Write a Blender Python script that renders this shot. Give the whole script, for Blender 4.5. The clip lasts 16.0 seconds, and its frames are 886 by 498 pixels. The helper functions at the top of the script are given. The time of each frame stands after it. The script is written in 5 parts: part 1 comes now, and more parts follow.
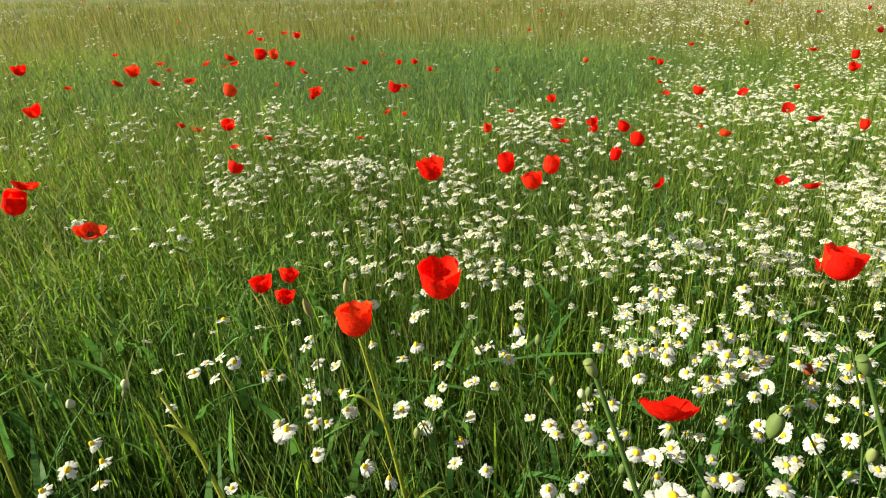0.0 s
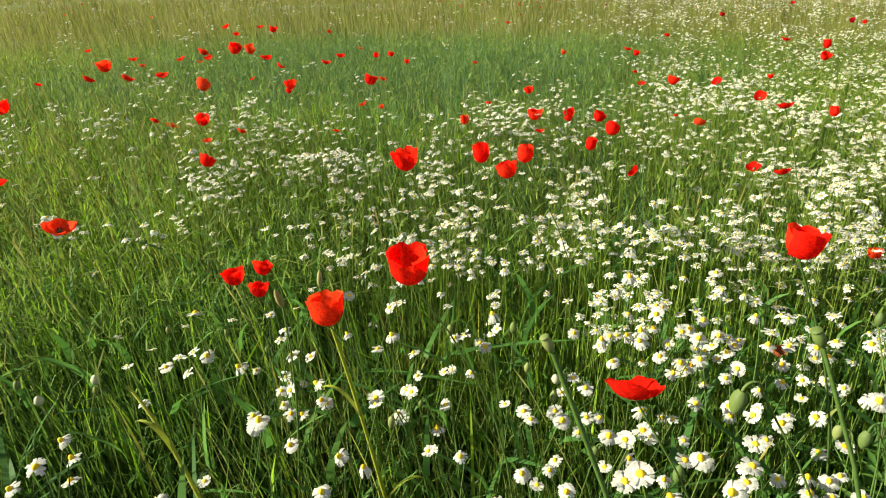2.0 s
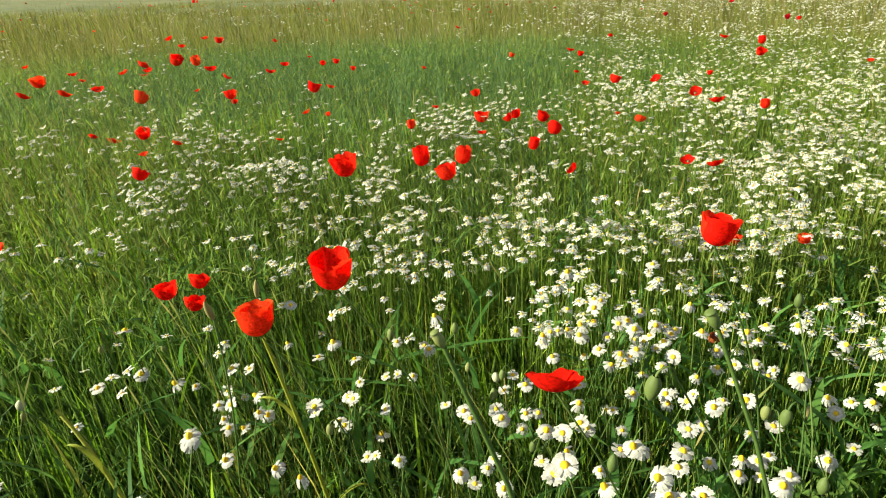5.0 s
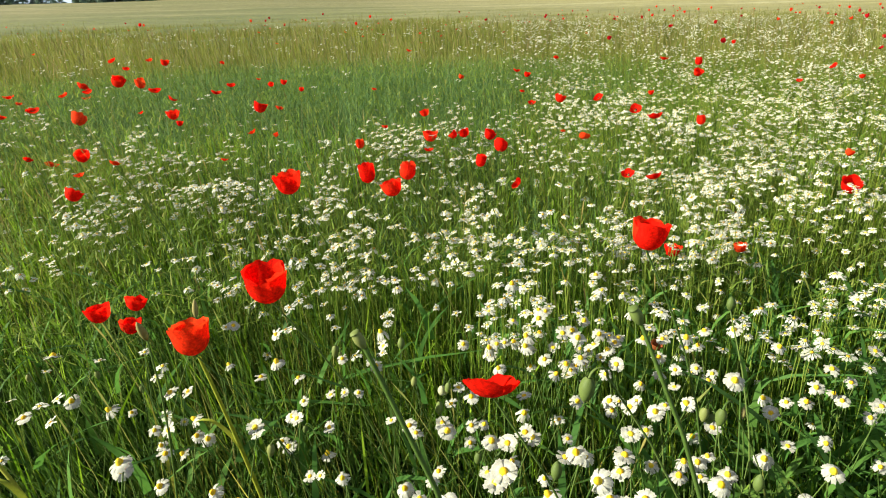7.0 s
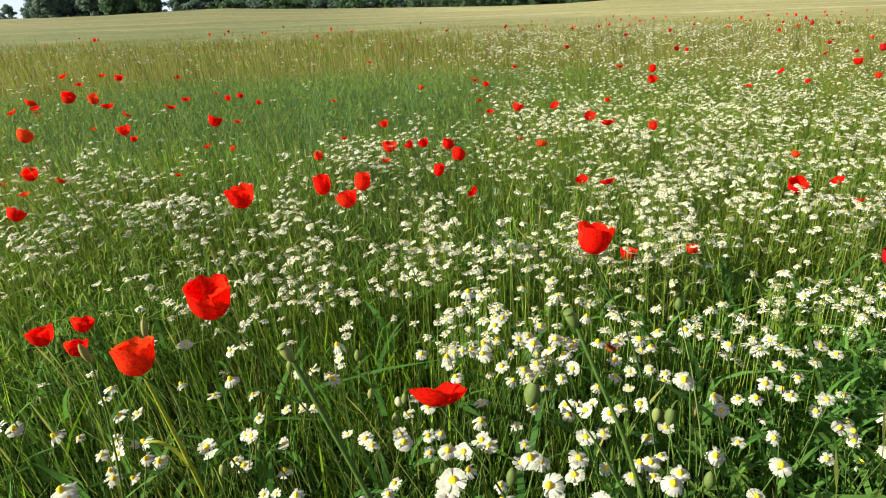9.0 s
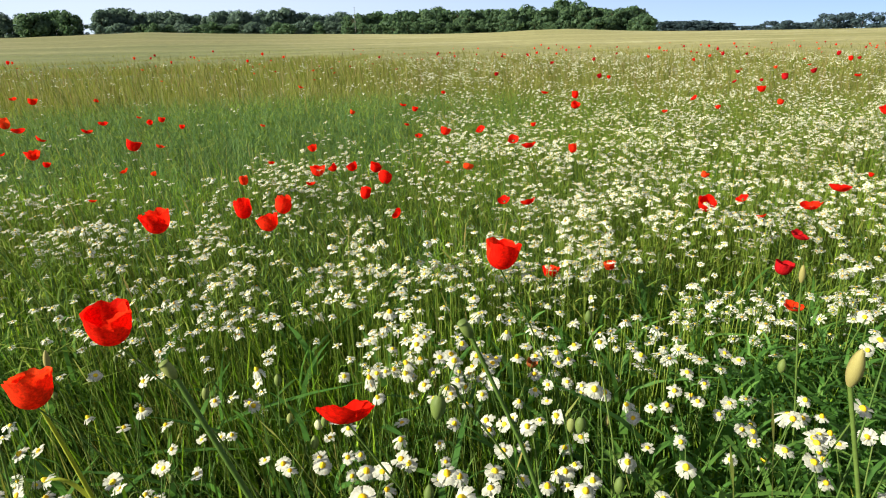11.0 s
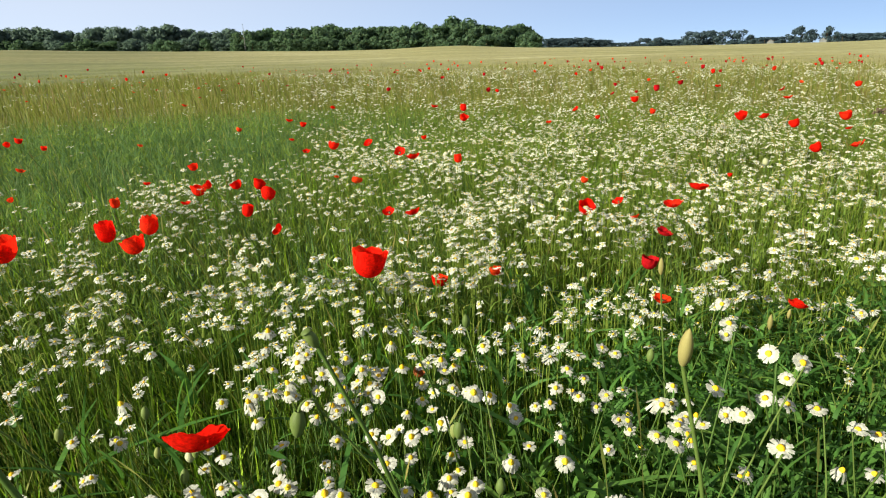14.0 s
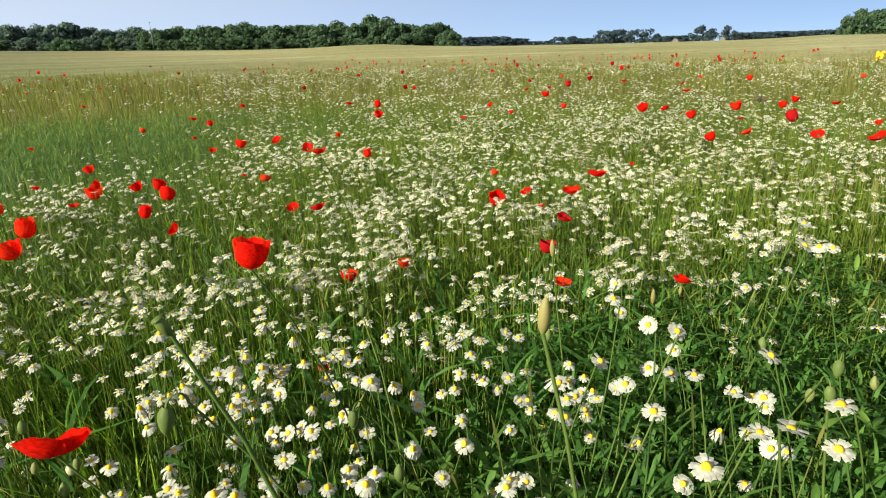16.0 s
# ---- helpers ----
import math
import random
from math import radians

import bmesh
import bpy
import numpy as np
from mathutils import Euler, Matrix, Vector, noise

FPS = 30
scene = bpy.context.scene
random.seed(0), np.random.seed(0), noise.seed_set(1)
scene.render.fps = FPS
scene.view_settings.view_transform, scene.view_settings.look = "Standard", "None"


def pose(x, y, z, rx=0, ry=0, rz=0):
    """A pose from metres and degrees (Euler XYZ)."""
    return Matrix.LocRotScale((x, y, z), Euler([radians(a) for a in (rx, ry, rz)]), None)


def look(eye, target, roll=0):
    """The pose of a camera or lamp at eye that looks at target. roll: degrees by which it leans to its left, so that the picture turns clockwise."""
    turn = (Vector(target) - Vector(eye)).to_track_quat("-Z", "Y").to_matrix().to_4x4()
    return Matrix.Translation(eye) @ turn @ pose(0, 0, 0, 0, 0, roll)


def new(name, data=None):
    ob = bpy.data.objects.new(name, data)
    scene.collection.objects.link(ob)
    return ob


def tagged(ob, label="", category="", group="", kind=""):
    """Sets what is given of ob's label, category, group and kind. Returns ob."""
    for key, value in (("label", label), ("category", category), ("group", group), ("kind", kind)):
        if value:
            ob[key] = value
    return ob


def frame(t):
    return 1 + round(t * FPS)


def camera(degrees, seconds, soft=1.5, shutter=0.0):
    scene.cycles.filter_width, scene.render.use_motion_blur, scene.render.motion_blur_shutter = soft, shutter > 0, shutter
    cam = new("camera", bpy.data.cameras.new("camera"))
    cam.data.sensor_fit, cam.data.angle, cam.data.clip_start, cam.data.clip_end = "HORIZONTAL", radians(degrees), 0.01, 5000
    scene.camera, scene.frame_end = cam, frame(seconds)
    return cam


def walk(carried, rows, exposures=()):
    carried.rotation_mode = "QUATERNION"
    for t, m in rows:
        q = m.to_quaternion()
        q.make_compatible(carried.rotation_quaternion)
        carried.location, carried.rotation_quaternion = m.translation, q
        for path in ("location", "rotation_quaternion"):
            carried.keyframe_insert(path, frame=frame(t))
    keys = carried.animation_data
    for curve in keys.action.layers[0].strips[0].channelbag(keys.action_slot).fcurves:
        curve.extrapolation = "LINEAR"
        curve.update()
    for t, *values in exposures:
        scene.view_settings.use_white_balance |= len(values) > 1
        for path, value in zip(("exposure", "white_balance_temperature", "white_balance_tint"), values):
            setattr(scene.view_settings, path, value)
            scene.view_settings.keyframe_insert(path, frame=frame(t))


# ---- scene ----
cam = camera(71.05, 16.0, soft=1.12)
PATH = [
    (0, (0.2599, 0.1339, 1.2120), (0.0762, 1.9569, 0.4103), -0.36),
    (0.5, (0.2682, 0.1302, 1.2115), (0.1020, 1.9577, 0.4160), -0.40),
    (1, (0.2726, 0.1311, 1.2100), (0.1021, 1.9539, 0.4047), -0.79),
    (1.5, (0.2779, 0.1366, 1.2031), (0.1304, 1.9598, 0.3944), -0.68),
    (2, (0.2792, 0.1324, 1.2006), (0.1486, 1.9532, 0.3836), -0.64),
    (2.5, (0.2860, 0.1345, 1.1980), (0.1746, 1.9558, 0.3790), -0.86),
    (3, (0.2910, 0.1366, 1.1965), (0.2122, 1.9587, 0.3758), -0.32),
    (3.5, (0.2937, 0.1314, 1.1939), (0.2127, 1.9561, 0.3791), -0.75),
    (4, (0.3040, 0.1346, 1.1981), (0.2371, 1.9594, 0.3821), -1.05),
    (6.5, (0.3566, 0.1301, 1.1796), (0.4439, 1.9797, 0.4237), -1.91),
    (7, (0.3567, 0.1286, 1.1775), (0.4795, 1.9823, 0.4366), -1.46),
    (7.5, (0.3663, 0.1295, 1.1779), (0.5154, 1.9839, 0.4438), -1.71),
    (8, (0.3740, 0.1250, 1.1770), (0.5341, 1.9765, 0.4379), -2.31),
    (8.5, (0.3787, 0.1278, 1.1764), (0.5628, 1.9784, 0.4404), -2.20),
    (9, (0.3840, 0.1262, 1.1752), (0.6098, 1.9809, 0.4617), -1.99),
    (11.5, (0.4263, 0.1037, 1.1680), (0.9013, 1.9381, 0.5282), -1.24),
    (12, (0.4343, 0.1049, 1.1653), (0.9579, 1.9270, 0.5285), -1.24),
    (12.5, (0.4418, 0.1017, 1.1641), (1.0243, 1.9094, 0.5372), -0.69),
    (13, (0.4550, 0.1031, 1.1593), (1.0831, 1.8941, 0.5287), -1.13),
    (13.5, (0.4589, 0.1062, 1.1558), (1.1396, 1.8791, 0.5285), -0.60),
    (14, (0.4691, 0.0999, 1.1550), (1.1921, 1.8638, 0.5501), -1.35),
    (14.5, (0.4830, 0.0904, 1.1518), (1.2591, 1.8356, 0.5585), -2.12),
    (15, (0.4974, 0.0857, 1.1462), (1.3257, 1.8029, 0.5420), -2.32),
    (15.5, (0.5073, 0.0678, 1.1494), (1.3744, 1.7640, 0.5403), -2.28),
    (16, (0.5173, 0.0734, 1.1355), (1.4483, 1.7336, 0.5215), -1.51),
]
walk(cam, [(t, look(eye, target, roll)) for t, eye, target, roll in PATH],
     exposures=[(0.0, 1.40), (4.0, 1.38), (8.0, 1.26), (12.0, 1.15), (16.0, 0.98)])

# ---- world, sun, exposure ----
SUN_AZIMUTH, SUN_ELEVATION = -98.0, 23.0  # degrees; azimuth clockwise from +y
world = bpy.data.worlds.new("sky")
scene.world = world
world.use_nodes = True
wn = world.node_tree.nodes
sky = wn.new("ShaderNodeTexSky")
sky.sky_type = "NISHITA"
sky.sun_disc = False
sky.sun_elevation, sky.sun_rotation = radians(SUN_ELEVATION), radians(SUN_AZIMUTH)
sky.air_density, sky.dust_density, sky.ozone_density = 0.28, 0.0, 1.0
wn["Background"].inputs["Strength"].default_value = 0.08
_a, _e = radians(SUN_AZIMUTH), radians(SUN_ELEVATION)
SUN_WAY = Vector((math.sin(_a) * math.cos(_e), math.cos(_a) * math.cos(_e), math.sin(_e)))


def world_mix(a, b, fac):
    m = wn.new("ShaderNodeMix")
    m.data_type, m.blend_type = "RGBA", "MIX"
    for sock, val in ((m.inputs["Factor"], fac), (m.inputs["A"], a), (m.inputs["B"], b)):
        if isinstance(val, float):
            sock.default_value = val
        elif isinstance(val, tuple):
            sock.default_value = (*val, 1)
        else:
            world.node_tree.links.new(val, sock)
    return m.outputs["Result"]


def world_range(value, lo, hi, a, b):
    m = wn.new("ShaderNodeMapRange")
    m.interpolation_type = "SMOOTHSTEP"
    world.node_tree.links.new(value, m.inputs[0])
    for k, q in enumerate((lo, hi, a, b)):
        m.inputs[k + 1].default_value = q
    return m.outputs[0]


# summer haze: thin overhead, thick at the horizon, whiter on the sun's side
way = wn.new("ShaderNodeTexCoord").outputs["Generated"]
apart, toward = wn.new("ShaderNodeSeparateXYZ"), wn.new("ShaderNodeVectorMath")
toward.operation = "DOT_PRODUCT"
toward.inputs[1].default_value = SUN_WAY.normalized()
world.node_tree.links.new(way, apart.inputs[0])
world.node_tree.links.new(way, toward.inputs[0])
low_haze = world_mix((1.95, 2.95, 4.6), (4.9, 5.45, 6.3), world_range(toward.outputs["Value"], -1.0, 0.15, 0.0, 1.0))
haze = world_mix((2.25, 2.3, 2.2), low_haze, world_range(apart.outputs["Z"], 0.08, 0.36, 1.0, 0.0))
world.node_tree.links.new(world_mix(sky.outputs[0], haze, 0.76), wn["Background"].inputs["Color"])

sun_data = bpy.data.lights.new("sun", "SUN")
sun_data.energy, sun_data.angle, sun_data.color = 4.8, radians(0.53), (0.985, 0.95, 0.71)
sun = new("sun", sun_data)
sun.matrix_world = look(SUN_WAY * 60, (0, 0, 0))

HERE = (0.42, 0.10)  # the plan point about which the walk turns


# ---- materials ----
def material(name):
    m = bpy.data.materials.new(name)
    m.use_nodes = True
    m.node_tree.nodes.clear()
    return m, m.node_tree.nodes, m.node_tree.links


def ramp(nodes, stops):
    r = nodes.new("ShaderNodeValToRGB")
    while len(r.color_ramp.elements) < len(stops):
        r.color_ramp.elements.new(0.5)
    for el, (at, col) in zip(r.color_ramp.elements, stops):
        el.position, el.color = at, (*col, 1)
    return r


def mixed(nodes, links, a, b, fac, blend="MIX"):
    m = nodes.new("ShaderNodeMix")
    m.data_type, m.blend_type = "RGBA", blend
    for sock, val in ((m.inputs["Factor"], fac), (m.inputs["A"], a), (m.inputs["B"], b)):
        if isinstance(val, (int, float)):
            sock.default_value = val
        elif isinstance(val, tuple):
            sock.default_value = (*val, 1)
        else:
            links.new(val, sock)
    return m.outputs["Result"]


def leafy(name, stops, per="island", gloss=0.6, through_light=0.4, grain=60.0, patch=0.7, through_tint=(0.75, 1.0, 0.25), shine=0.22, patchy=(0.72, 1.25)):
    """A plant surface: colour varied from piece to piece and from patch to patch, with light passing through it."""
    m, n, l = material(name)
    if per == "island":
        pick = n.new("ShaderNodeNewGeometry").outputs["Random Per Island"]
    else:
        pick = n.new("ShaderNodeObjectInfo").outputs["Random"]
    r = ramp(n, stops)
    l.new(pick, r.inputs[0])
    co = n.new("ShaderNodeTexCoord")
    fine, wide = n.new("ShaderNodeTexNoise"), n.new("ShaderNodeTexNoise")
    fine.inputs["Scale"].default_value, wide.inputs["Scale"].default_value = grain, patch
    for t in (fine, wide):
        t.inputs["Detail"].default_value = 3
        l.new(co.outputs["Object"], t.inputs["Vector"])
    tone = n.new("ShaderNodeMapRange")
    tone.inputs[1].default_value, tone.inputs[2].default_value = 0.3, 0.7
    tone.inputs[3].default_value, tone.inputs[4].default_value = patchy
    l.new(wide.outputs["Fac"], tone.inputs[0])
    tone2 = n.new("ShaderNodeMapRange")
    tone2.inputs[1].default_value, tone2.inputs[2].default_value = 0.3, 0.7
    tone2.inputs[3].default_value, tone2.inputs[4].default_value = 0.85, 1.15
    l.new(fine.outputs["Fac"], tone2.inputs[0])
    prod = n.new("ShaderNodeMath")
    prod.operation = "MULTIPLY"
    l.new(tone.outputs[0], prod.inputs[0])
    l.new(tone2.outputs[0], prod.inputs[1])
    grey = n.new("ShaderNodeCombineColor")
    for i in range(3):
        l.new(prod.outputs[0], grey.inputs[i])
    col = mixed(n, l, r.outputs[0], grey.outputs[0], 1.0, "MULTIPLY")
    bs = n.new("ShaderNodeBsdfPrincipled")
    bs.inputs["Roughness"].default_value = gloss
    bs.inputs["Specular IOR Level"].default_value = shine
    l.new(col, bs.inputs["Base Color"])
    tr = n.new("ShaderNodeBsdfTranslucent")
    l.new(mixed(n, l, col, through_tint, 0.35), tr.inputs["Color"]) if through_tint else l.new(col, tr.inputs["Color"])
    mx = n.new("ShaderNodeMixShader")
    mx.inputs[0].default_value = through_light
    l.new(bs.outputs[0], mx.inputs[1])
    l.new(tr.outputs[0], mx.inputs[2])
    out = n.new("ShaderNodeOutputMaterial")
    l.new(mx.outputs[0], out.inputs[0])
    return m


M_GRASS = leafy("meadow_grass_green", [(0.0, (0.028, 0.064, 0.006)), (0.30, (0.086, 0.181, 0.012)), (0.65, (0.179, 0.320, 0.017)),
                                     (0.88, (0.300, 0.441, 0.035)), (0.95, (0.347, 0.396, 0.044)), (1.0, (0.416, 0.330, 0.078))], through_tint=(0.243, 0.462, 0.019), patch=1.6, patchy=(0.52, 1.48))
# darker copy of the meadow green, shade put into the near grass
M_GRASS_DEEP = leafy("near_grass_shade_green", [(0.0, (0.045, 0.104, 0.020)), (0.5, (0.079, 0.161, 0.030)), (0.9, (0.124, 0.212, 0.040)),
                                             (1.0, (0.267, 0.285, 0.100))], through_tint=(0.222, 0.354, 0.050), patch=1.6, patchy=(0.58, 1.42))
M_GRASS_STAND = leafy("grass_stand_blue_green", [(0.0, (0.056, 0.118, 0.040)), (0.5, (0.093, 0.179, 0.062)), (0.9, (0.137, 0.231, 0.079)),
                                               (1.0, (0.278, 0.305, 0.121))], through_tint=(0.232, 0.384, 0.099), patch=1.6, patchy=(0.62, 1.38))
M_OLIVE = leafy("olive_grass", [(0.0, (0.095, 0.135, 0.020)), (0.5, (0.150, 0.182, 0.030)), (0.85, (0.205, 0.215, 0.045)),
                              (1.0, (0.30, 0.27, 0.09))], through_tint=(0.34, 0.36, 0.045), patch=1.2, patchy=(0.66, 1.32))
M_STRAW = leafy("pale_barley", [(0.0, (0.22, 0.22, 0.06)), (0.4, (0.29, 0.275, 0.095)), (0.8, (0.36, 0.33, 0.14)),
                              (1.0, (0.44, 0.40, 0.20))], patch=0.08, through_tint=(0.46, 0.42, 0.14))
M_TAN = leafy("tan_flowering_grass", [(0.0, (0.12, 0.13, 0.04)), (0.5, (0.20, 0.185, 0.07)), (0.85, (0.27, 0.22, 0.095)), (1.0, (0.30, 0.19, 0.10))],
              through_tint=(0.36, 0.30, 0.08), patch=0.5, patchy=(0.6, 1.35))
M_STEM = leafy("plant_stem", [(0.0, (0.058, 0.116, 0.023)), (0.6, (0.085, 0.144, 0.029)), (1.0, (0.122, 0.175, 0.043))], per="object",
               through_light=0.15, grain=200, through_tint=(0.122, 0.194, 0.038))
M_STEM_STUFF = leafy("flower_stalk", [(0.0, (0.123, 0.196, 0.026)), (1.0, (0.246, 0.319, 0.051))], through_light=0.25, through_tint=(0.185, 0.258, 0.037))
M_FOLIAGE = leafy("feathery_leaf", [(0.0, (0.048, 0.117, 0.018)), (0.6, (0.085, 0.180, 0.028)), (1.0, (0.154, 0.257, 0.038))],
                  through_tint=(0.170, 0.326, 0.050))
M_PETAL_WHITE = leafy("daisy_petal_white", [(0.0, (0.50, 0.495, 0.45)), (1.0, (0.61, 0.605, 0.555))], per="object", through_light=0.3,
                      grain=300, gloss=0.6, patch=3, through_tint=None)
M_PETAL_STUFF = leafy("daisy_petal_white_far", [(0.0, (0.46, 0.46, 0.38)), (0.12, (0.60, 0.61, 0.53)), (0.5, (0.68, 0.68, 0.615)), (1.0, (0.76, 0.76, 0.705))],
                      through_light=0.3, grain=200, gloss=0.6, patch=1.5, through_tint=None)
M_DISC = leafy("daisy_disc_yellow", [(0.0, (0.72, 0.42, 0.012)), (1.0, (0.82, 0.60, 0.03))], per="object", through_light=0.0,
               grain=900, gloss=0.7, through_tint=None)
M_POPPY = leafy("poppy_petal_red", [(0.0, (0.80, 0.010, 0.004)), (0.6, (0.88, 0.016, 0.006)), (1.0, (0.90, 0.045, 0.012))], per="object",
                through_light=0.55, grain=120, gloss=0.8, patch=14, through_tint=None, shine=0.06)
M_POPPY_ORANGE = leafy("poppy_petal_orange", [(0.0, (0.86, 0.040, 0.008)), (1.0, (0.88, 0.085, 0.018))], per="object",
                       through_light=0.45, grain=120, gloss=0.8, patch=14, through_tint=None, shine=0.06)
M_POPPY_DARK = leafy("poppy_petal_crimson", [(0.0, (0.38, 0.006, 0.01)), (1.0, (0.50, 0.01, 0.015))], per="object",
                     through_light=0.3, grain=120, gloss=0.8, patch=14, through_tint=None, shine=0.06)
M_POPPY_WILTED = leafy("poppy_petal_wilted", [(0.0, (0.26, 0.07, 0.02)), (1.0, (0.36, 0.11, 0.035))], per="object",
                       through_light=0.3, grain=160, gloss=0.7, patch=20, through_tint=None)
M_HEART = leafy("poppy_heart_black", [(0.0, (0.012, 0.010, 0.014)), (1.0, (0.03, 0.02, 0.03))], per="object", through_light=0.0, through_tint=None)
M_BUD = leafy("poppy_bud_green", [(0.0, (0.09, 0.135, 0.035)), (0.6, (0.15, 0.20, 0.055)), (1.0, (0.235, 0.25, 0.085))], per="object",
              through_light=0.1, grain=350, gloss=0.6, through_tint=None)
M_BUD_PALE = leafy("dry_bud_straw", [(0.0, (0.24, 0.21, 0.075)), (1.0, (0.30, 0.26, 0.10))], per="object", through_light=0.1, grain=250, through_tint=None)
M_BUD_WHITE = leafy("bud_whitish_green", [(0.0, (0.36, 0.37, 0.22)), (1.0, (0.46, 0.46, 0.30))], per="object", through_light=0.1, grain=250, through_tint=None)
M_STALK = leafy("yellowed_stalk", [(0.0, (0.27, 0.33, 0.03)), (1.0, (0.34, 0.36, 0.04))], per="object", through_light=0.25, grain=150, through_tint=(0.35, 0.36, 0.03))
M_CROWN = leafy("tree_leaves", [(0.0, (0.058, 0.111, 0.072)), (0.5, (0.082, 0.150, 0.085)), (1.0, (0.122, 0.192, 0.090))],
                through_light=0.5, grain=0.8, patch=0.03, through_tint=(0.106, 0.194, 0.066))
# aerial haze is mixed into the next two leaf colours, paler and bluer
M_CROWN_FAR = leafy("far_leaves_haze_tint", [(0.0, (0.058, 0.095, 0.122)), (1.0, (0.076, 0.117, 0.139))], through_light=0.5, grain=0.8, patch=0.05,
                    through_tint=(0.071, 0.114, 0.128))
M_CROWN_MID = leafy("wood_leaves_haze_tint", [(0.0, (0.094, 0.145, 0.140)), (0.5, (0.120, 0.184, 0.154)), (1.0, (0.153, 0.223, 0.162))],
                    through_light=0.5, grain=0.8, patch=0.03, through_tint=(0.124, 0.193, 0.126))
M_SEED = leafy("seeding_grass", [(0.0, (0.095, 0.137, 0.030)), (0.4, (0.180, 0.210, 0.050)), (0.75, (0.247, 0.252, 0.070)), (1.0, (0.266, 0.189, 0.070))],
               through_tint=(0.285, 0.294, 0.070))
M_WEED_LOW = leafy("weed_leaf_fresh", [(0.0, (0.042, 0.116, 0.023)), (0.6, (0.076, 0.188, 0.036)), (1.0, (0.128, 0.262, 0.054))],
                   through_light=0.45, through_tint=(0.151, 0.336, 0.054))
M_HERB = leafy("herb_leaf", [(0.0, (0.089, 0.156, 0.025)), (0.5, (0.146, 0.231, 0.034)), (0.85, (0.209, 0.289, 0.054)), (1.0, (0.283, 0.300, 0.071))], through_light=0.45,
               through_tint=(0.251, 0.393, 0.045))
# leaf green darkened to stand for shade low between the stems
M_LOW = leafy("low_leaf_gap_shade", [(0.0, (0.022, 0.050, 0.012)), (1.0, (0.055, 0.105, 0.020))], through_light=0.25, through_tint=(0.07, 0.13, 0.02))
M_BARK = leafy("bark", [(0.0, (0.06, 0.045, 0.03)), (1.0, (0.12, 0.09, 0.06))], per="object", through_light=0.0, grain=8, gloss=0.9, through_tint=None)


def soil_material(name, a, b, scale, relief=0.7):
    m, n, l = material(name)
    co = n.new("ShaderNodeTexCoord")
    no, fi = n.new("ShaderNodeTexNoise"), n.new("ShaderNodeTexNoise")
    no.inputs["Scale"].default_value, fi.inputs["Scale"].default_value = scale, scale * 14
    no.inputs["Detail"].default_value = fi.inputs["Detail"].default_value = 6
    l.new(co.outputs["Object"], no.inputs["Vector"])
    l.new(co.outputs["Object"], fi.inputs["Vector"])
    r = ramp(n, [(0.35, a), (0.65, b)])
    l.new(no.outputs["Fac"], r.inputs[0])
    r2 = ramp(n, [(0.3, (0.7, 0.7, 0.7)), (0.7, (1.2, 1.2, 1.2))])
    l.new(fi.outputs["Fac"], r2.inputs[0])
    col = mixed(n, l, r.outputs[0], r2.outputs[0], 1.0, "MULTIPLY")
    bs = n.new("ShaderNodeBsdfPrincipled")
    bs.inputs["Roughness"].default_value = 0.95
    l.new(col, bs.inputs["Base Color"])
    bu = n.new("ShaderNodeBump")
    bu.inputs["Strength"].default_value, bu.inputs["Distance"].default_value = relief, 0.3 / scale
    l.new(fi.outputs["Fac"], bu.inputs["Height"])
    l.new(bu.outputs[0], bs.inputs["Normal"])
    out = n.new("ShaderNodeOutputMaterial")
    l.new(bs.outputs[0], out.inputs[0])
    return m


M_SOIL = soil_material("soil_and_moss", (0.022, 0.028, 0.010), (0.050, 0.048, 0.02), 3.0)


